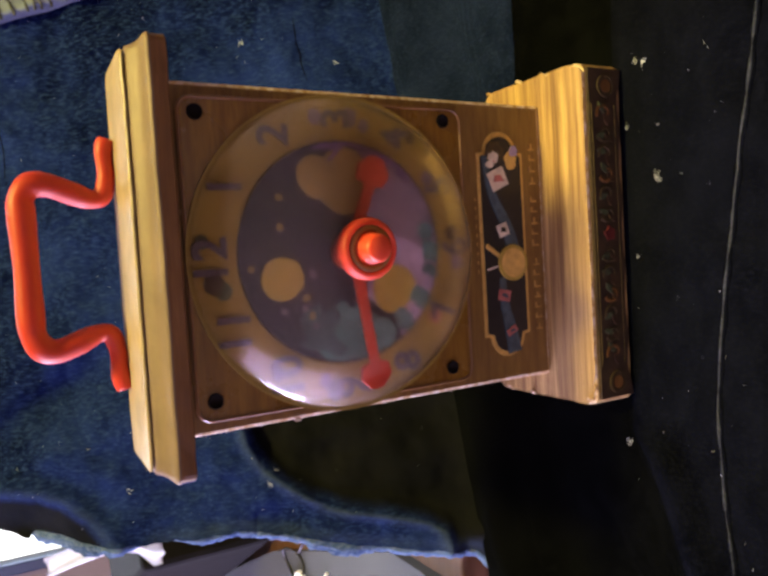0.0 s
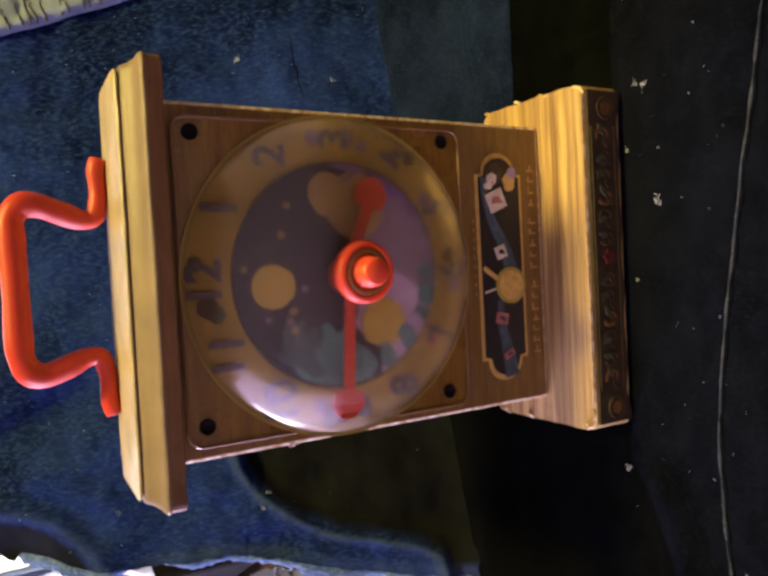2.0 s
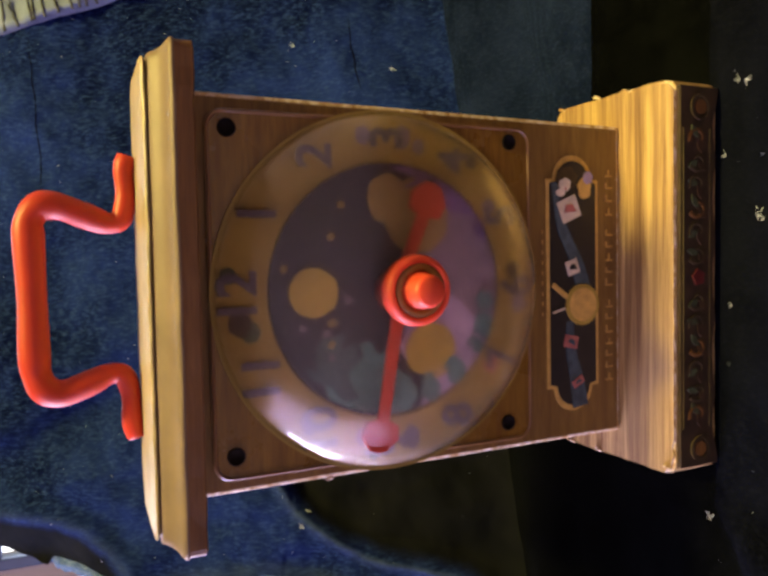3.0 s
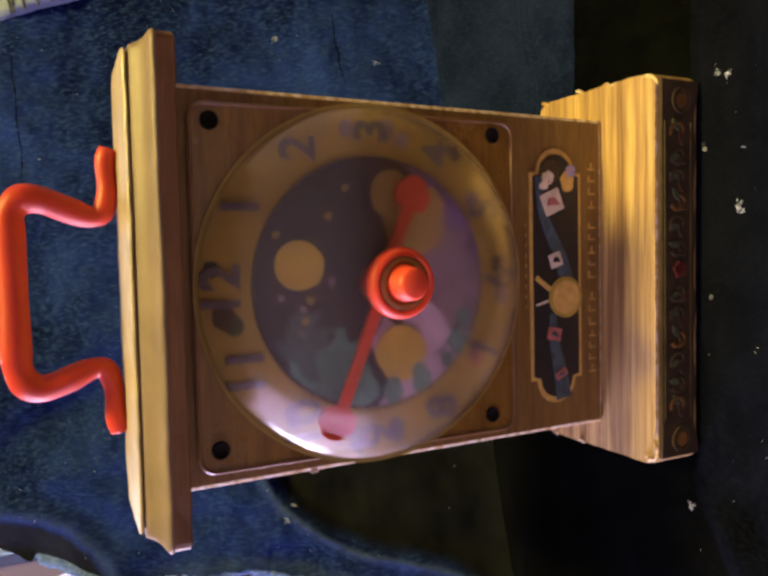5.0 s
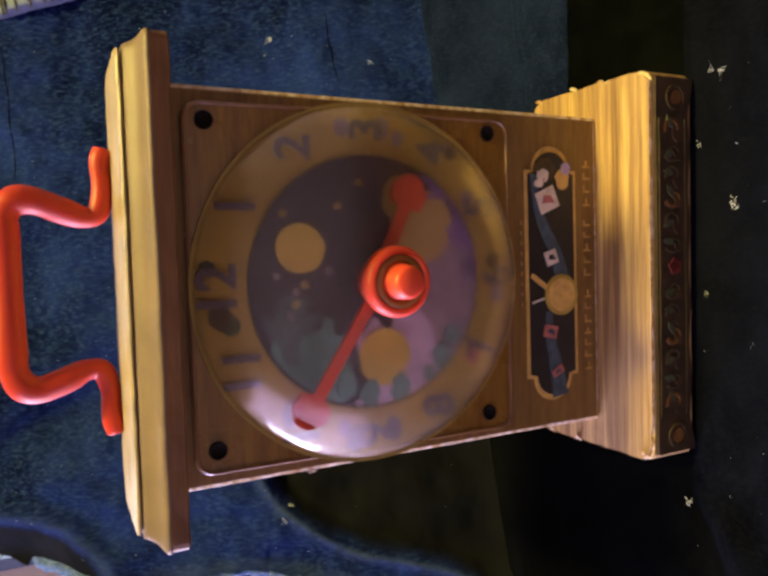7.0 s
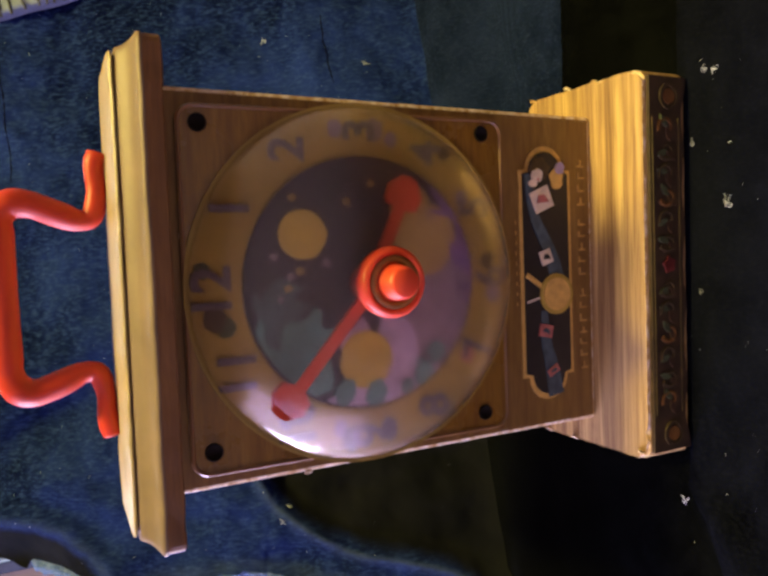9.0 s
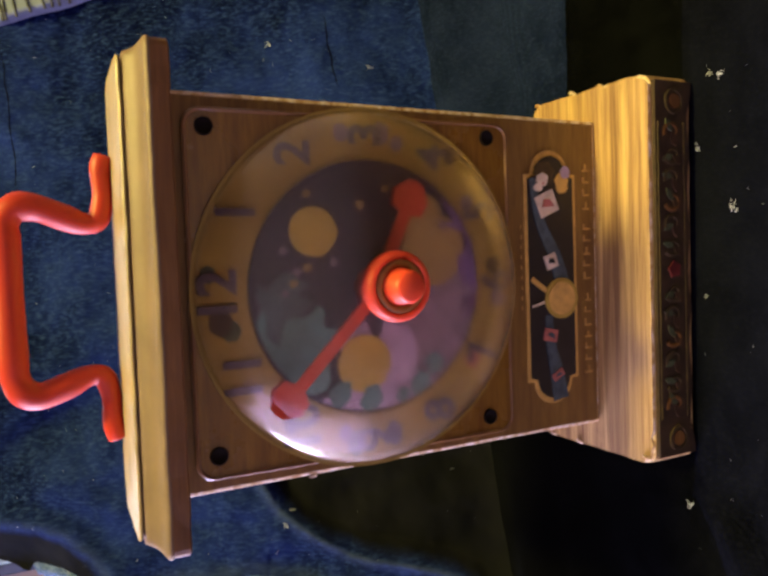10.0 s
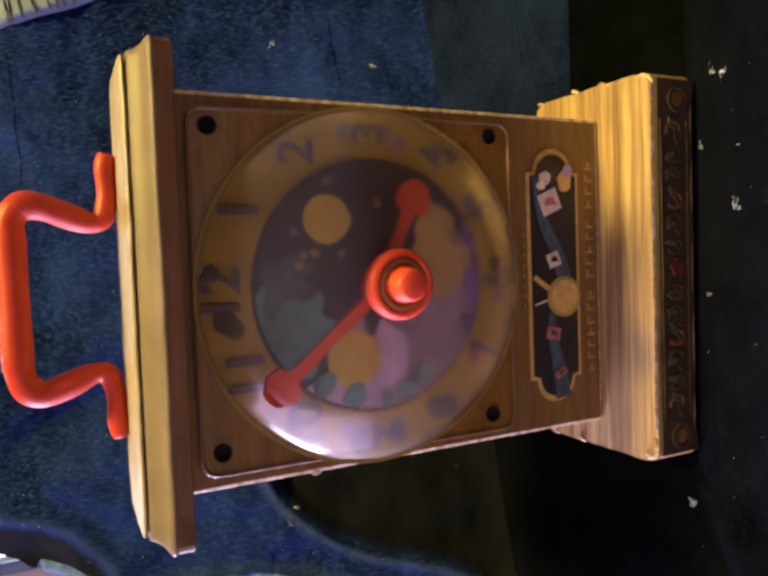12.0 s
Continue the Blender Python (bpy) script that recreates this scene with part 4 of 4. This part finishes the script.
bm = stack([(0.0722, -0.0172, 0.0200, 0.2185), (0.0727, -0.0178, 0.0200, 0.2191), (0.0724, -0.0173, 0.0200, 0.2196), (0.0700, -0.0140, 0.0190, 0.2199), (0.0640, -0.0060, 0.0180, 0.2200)])
for v in bm.verts:
    v.co.z -= 0.03 * max(0.0, v.co.y + 0.010)
part("hipped_top", bm, M_TOP, roof, "yellow sloping top")

# handle
HY = 0.014
line = smooth_path([(0.0468, HY, 0.2212), (0.0420, HY, 0.2225), (0.0330, HY, 0.2222), (0.0260, HY, 0.2240), (0.0249, HY, 0.2285), (0.0273, HY, 0.2352), (0.0301, HY, 0.2425), (0.0300, HY, 0.2482), (0.0254, HY, 0.2514), (0.0189, HY, 0.2516), (0.0, HY, 0.2513), (-0.0170, HY, 0.2513), (-0.0235, HY, 0.2508), (-0.0285, HY, 0.2484), (-0.0301, HY, 0.2435), (-0.0279, HY, 0.2362), (-0.0252, HY, 0.2295), (-0.0258, HY, 0.2248), (-0.0320, HY, 0.2226), (-0.0410, HY, 0.2224), (-0.0468, HY, 0.2210)], 8)


def grip(t):
    a = abs(t - 0.5) * 2
    return 0.0046 - 0.0013 * step(0.35, 0.75, a) + 0.0002 * math.sin(t * 60)


handle = part("handle", tube(bmesh.new(), line, grip, 16), M_RED, clock, "orange-red moulded carrying handle", True)
for x in (-0.0415, 0.0415):
    bm = lathe(bmesh.new(), [(0.0, -0.0012), (0.0022, -0.0010), (0.0024, 0.0), (0.0024, 0.0016), (0.0, 0.0016)], 16)
    bmesh.ops.rotate(bm, verts=bm.verts, cent=(0, 0, 0), matrix=Matrix.Rotation(radians(-90), 3, "X"))
    bmesh.ops.translate(bm, verts=bm.verts, vec=(x, HY, 0.2232))
    part("rivet", bm, M_METAL, handle, "small metal rivet", True)

# chipped splinters on the plinth's edge
rnd = random.Random(21)
for x, y in ((PR, 0.012), (PR - 0.001, 0.036), (PL + 0.002, PF + 0.002), (PL, 0.03), (PL, 0.012)):
    p = Vector((x, y, PH - 0.0004))
    part("splinter", tube(bmesh.new(), [p, p + Vector((0.0008, 0.001, 0.0012)), p + Vector((0.001, 0.003, 0.0006))], 0.0007, 5), M_EDGE, plinth)

# ---- behind the bench: a desk with odds and ends ----
desk = thing("desk", "brown wooden desk standing behind the bench", "desk")
DZ = -0.10
part("desktop", boxes((-1.20, -0.16, 0.27, 1.25, DZ - 0.03, DZ, 0.004)), M_DESK, desk)
for lx, ly in ((-1.16, 0.31), (-0.20, 0.31), (-1.16, 1.21), (-0.20, 1.21)):
    part("leg", boxes((lx - 0.025, lx + 0.025, ly - 0.025, ly + 0.025, ZF, DZ - 0.03, 0.003)), M_DESK, desk)
bm = bmesh.new()
corners = [(-0.008, 0.111), (0.117, -0.265), (0.119, -0.414), (-0.228, 0.568)]
lowf = [bm.verts.new((x, y, 0.0)) for x, y in corners]
topf = [bm.verts.new((x, y, 0.012)) for x, y in corners]
bm.faces.new(lowf[::-1]), bm.faces.new(topf)
for i in range(4):
    bm.faces.new((lowf[i], lowf[(i + 1) % 4], topf[(i + 1) % 4], topf[i]))
folder = part("folder", bm, M_CARD)
folder.matrix_basis = pose(-0.434, 0.650, DZ)
tagged(folder, "grey card folder lying on the desk", "folder")
ringp = [Vector((0.020 * math.cos(a), 0.036 * math.sin(a), 0.003 + 0.003 * math.sin(2 * a))) for a in (2 * math.pi * i / 40 for i in range(39))]
cable = part("cable", tube(bmesh.new(), ringp + [Vector((0.03, -0.03, 0.004)), Vector((0.05, -0.05, 0.004))], 0.0022, 8), M_CABLE, None, "", True)
cable.matrix_basis = pose(-0.430, 0.672, DZ + 0.013)
tagged(cable, "black cable coiled in a ring on the folder", "cable")
wirep = smooth_path([(0, 0, 0.004), (0.06, 0.02, 0.004), (0.10, -0.02, 0.004), (0.16, 0.0, 0.004)], 8)
wire = part("cable", tube(bmesh.new(), wirep, 0.003, 8), M_WHITE, None, "", True)
wire.matrix_basis = pose(-0.400, 0.552, DZ + 0.0125, 0, 0, 120)
tagged(wire, "thin white cable lying over the folder", "cable")
# black box added to fill the dark gap between paper strip and folder
bm = boxes((-0.115, 0.115, -0.14, 0.25, 0, 0.20, 0.01))
filler_box = part("box", bm, plain("black_filler", (0.007, 0.007, 0.007), 0.95, 0.2, 40))
filler_box.data.materials[0].node_tree.nodes["Principled BSDF"].inputs["Specular IOR Level"].default_value = 0.1
filler_box.matrix_basis = pose(-0.405, 0.966, DZ, 0, 0, 30)
tagged(filler_box, "added black box filling a dark gap on the desk", "box")


STRAP = [(0.244, -0.189, 0.010), (0.227, -0.187, 0.009), (0.203, -0.189, 0.005), (0.186, -0.192, 0.006), (0.176, -0.196, 0.014), (0.170, -0.197, 0.012)]


def strap_xs(u, v):
    z = 0.244 - 0.074 * u
    x = lerp_table([(0.244 - q[0], q[1]) for q in STRAP], 0.244 - z)
    w = lerp_table([(0.244 - q[0], q[2]) for q in STRAP], 0.244 - z)
    return Vector((x + 0.004 - (w + 0.004) * v, 0.240 + 0.004 * math.sin(v * 6 + u * 3), z + 0.001 * math.sin(v * 9)))


strap = part("paper_strip", thicken(sheet(strap_xs, 24, 8), 0.0012), M_WHITE, None, "", True)
tagged(strap, "creased white paper strip tucked behind the denim hem", "paper")


def motions():
    walk(disc, [(t, pose(0, -0.0032, HUB, 0, a, 0)) for t, a in DISC_TURN])
    walk(minute, [(t, pose(0, -0.0125, HUB, 0, a, 0)) for t, a in MINUTE_TURN])
    walk(hour, [(t, pose(0, -0.0085, HUB, 0, a, 0)) for t, a in HOUR_TURN])


DISC_TURN = [(0.0, -18.5), (2.5, -3.4), (5.5, 16.8), (6.5, 22.4), (9.5, 39.6), (12.0, 53.3)]
MINUTE_TURN = [(0.0, -97.4), (1.0, -91.4), (2.5, -82.6), (5.5, -64.3), (6.5, -58.8), (9.5, -46.7), (12.0, -39.8)]
HOUR_TURN = [(0.0, 111.5), (12.0, 115.5)]
motions()
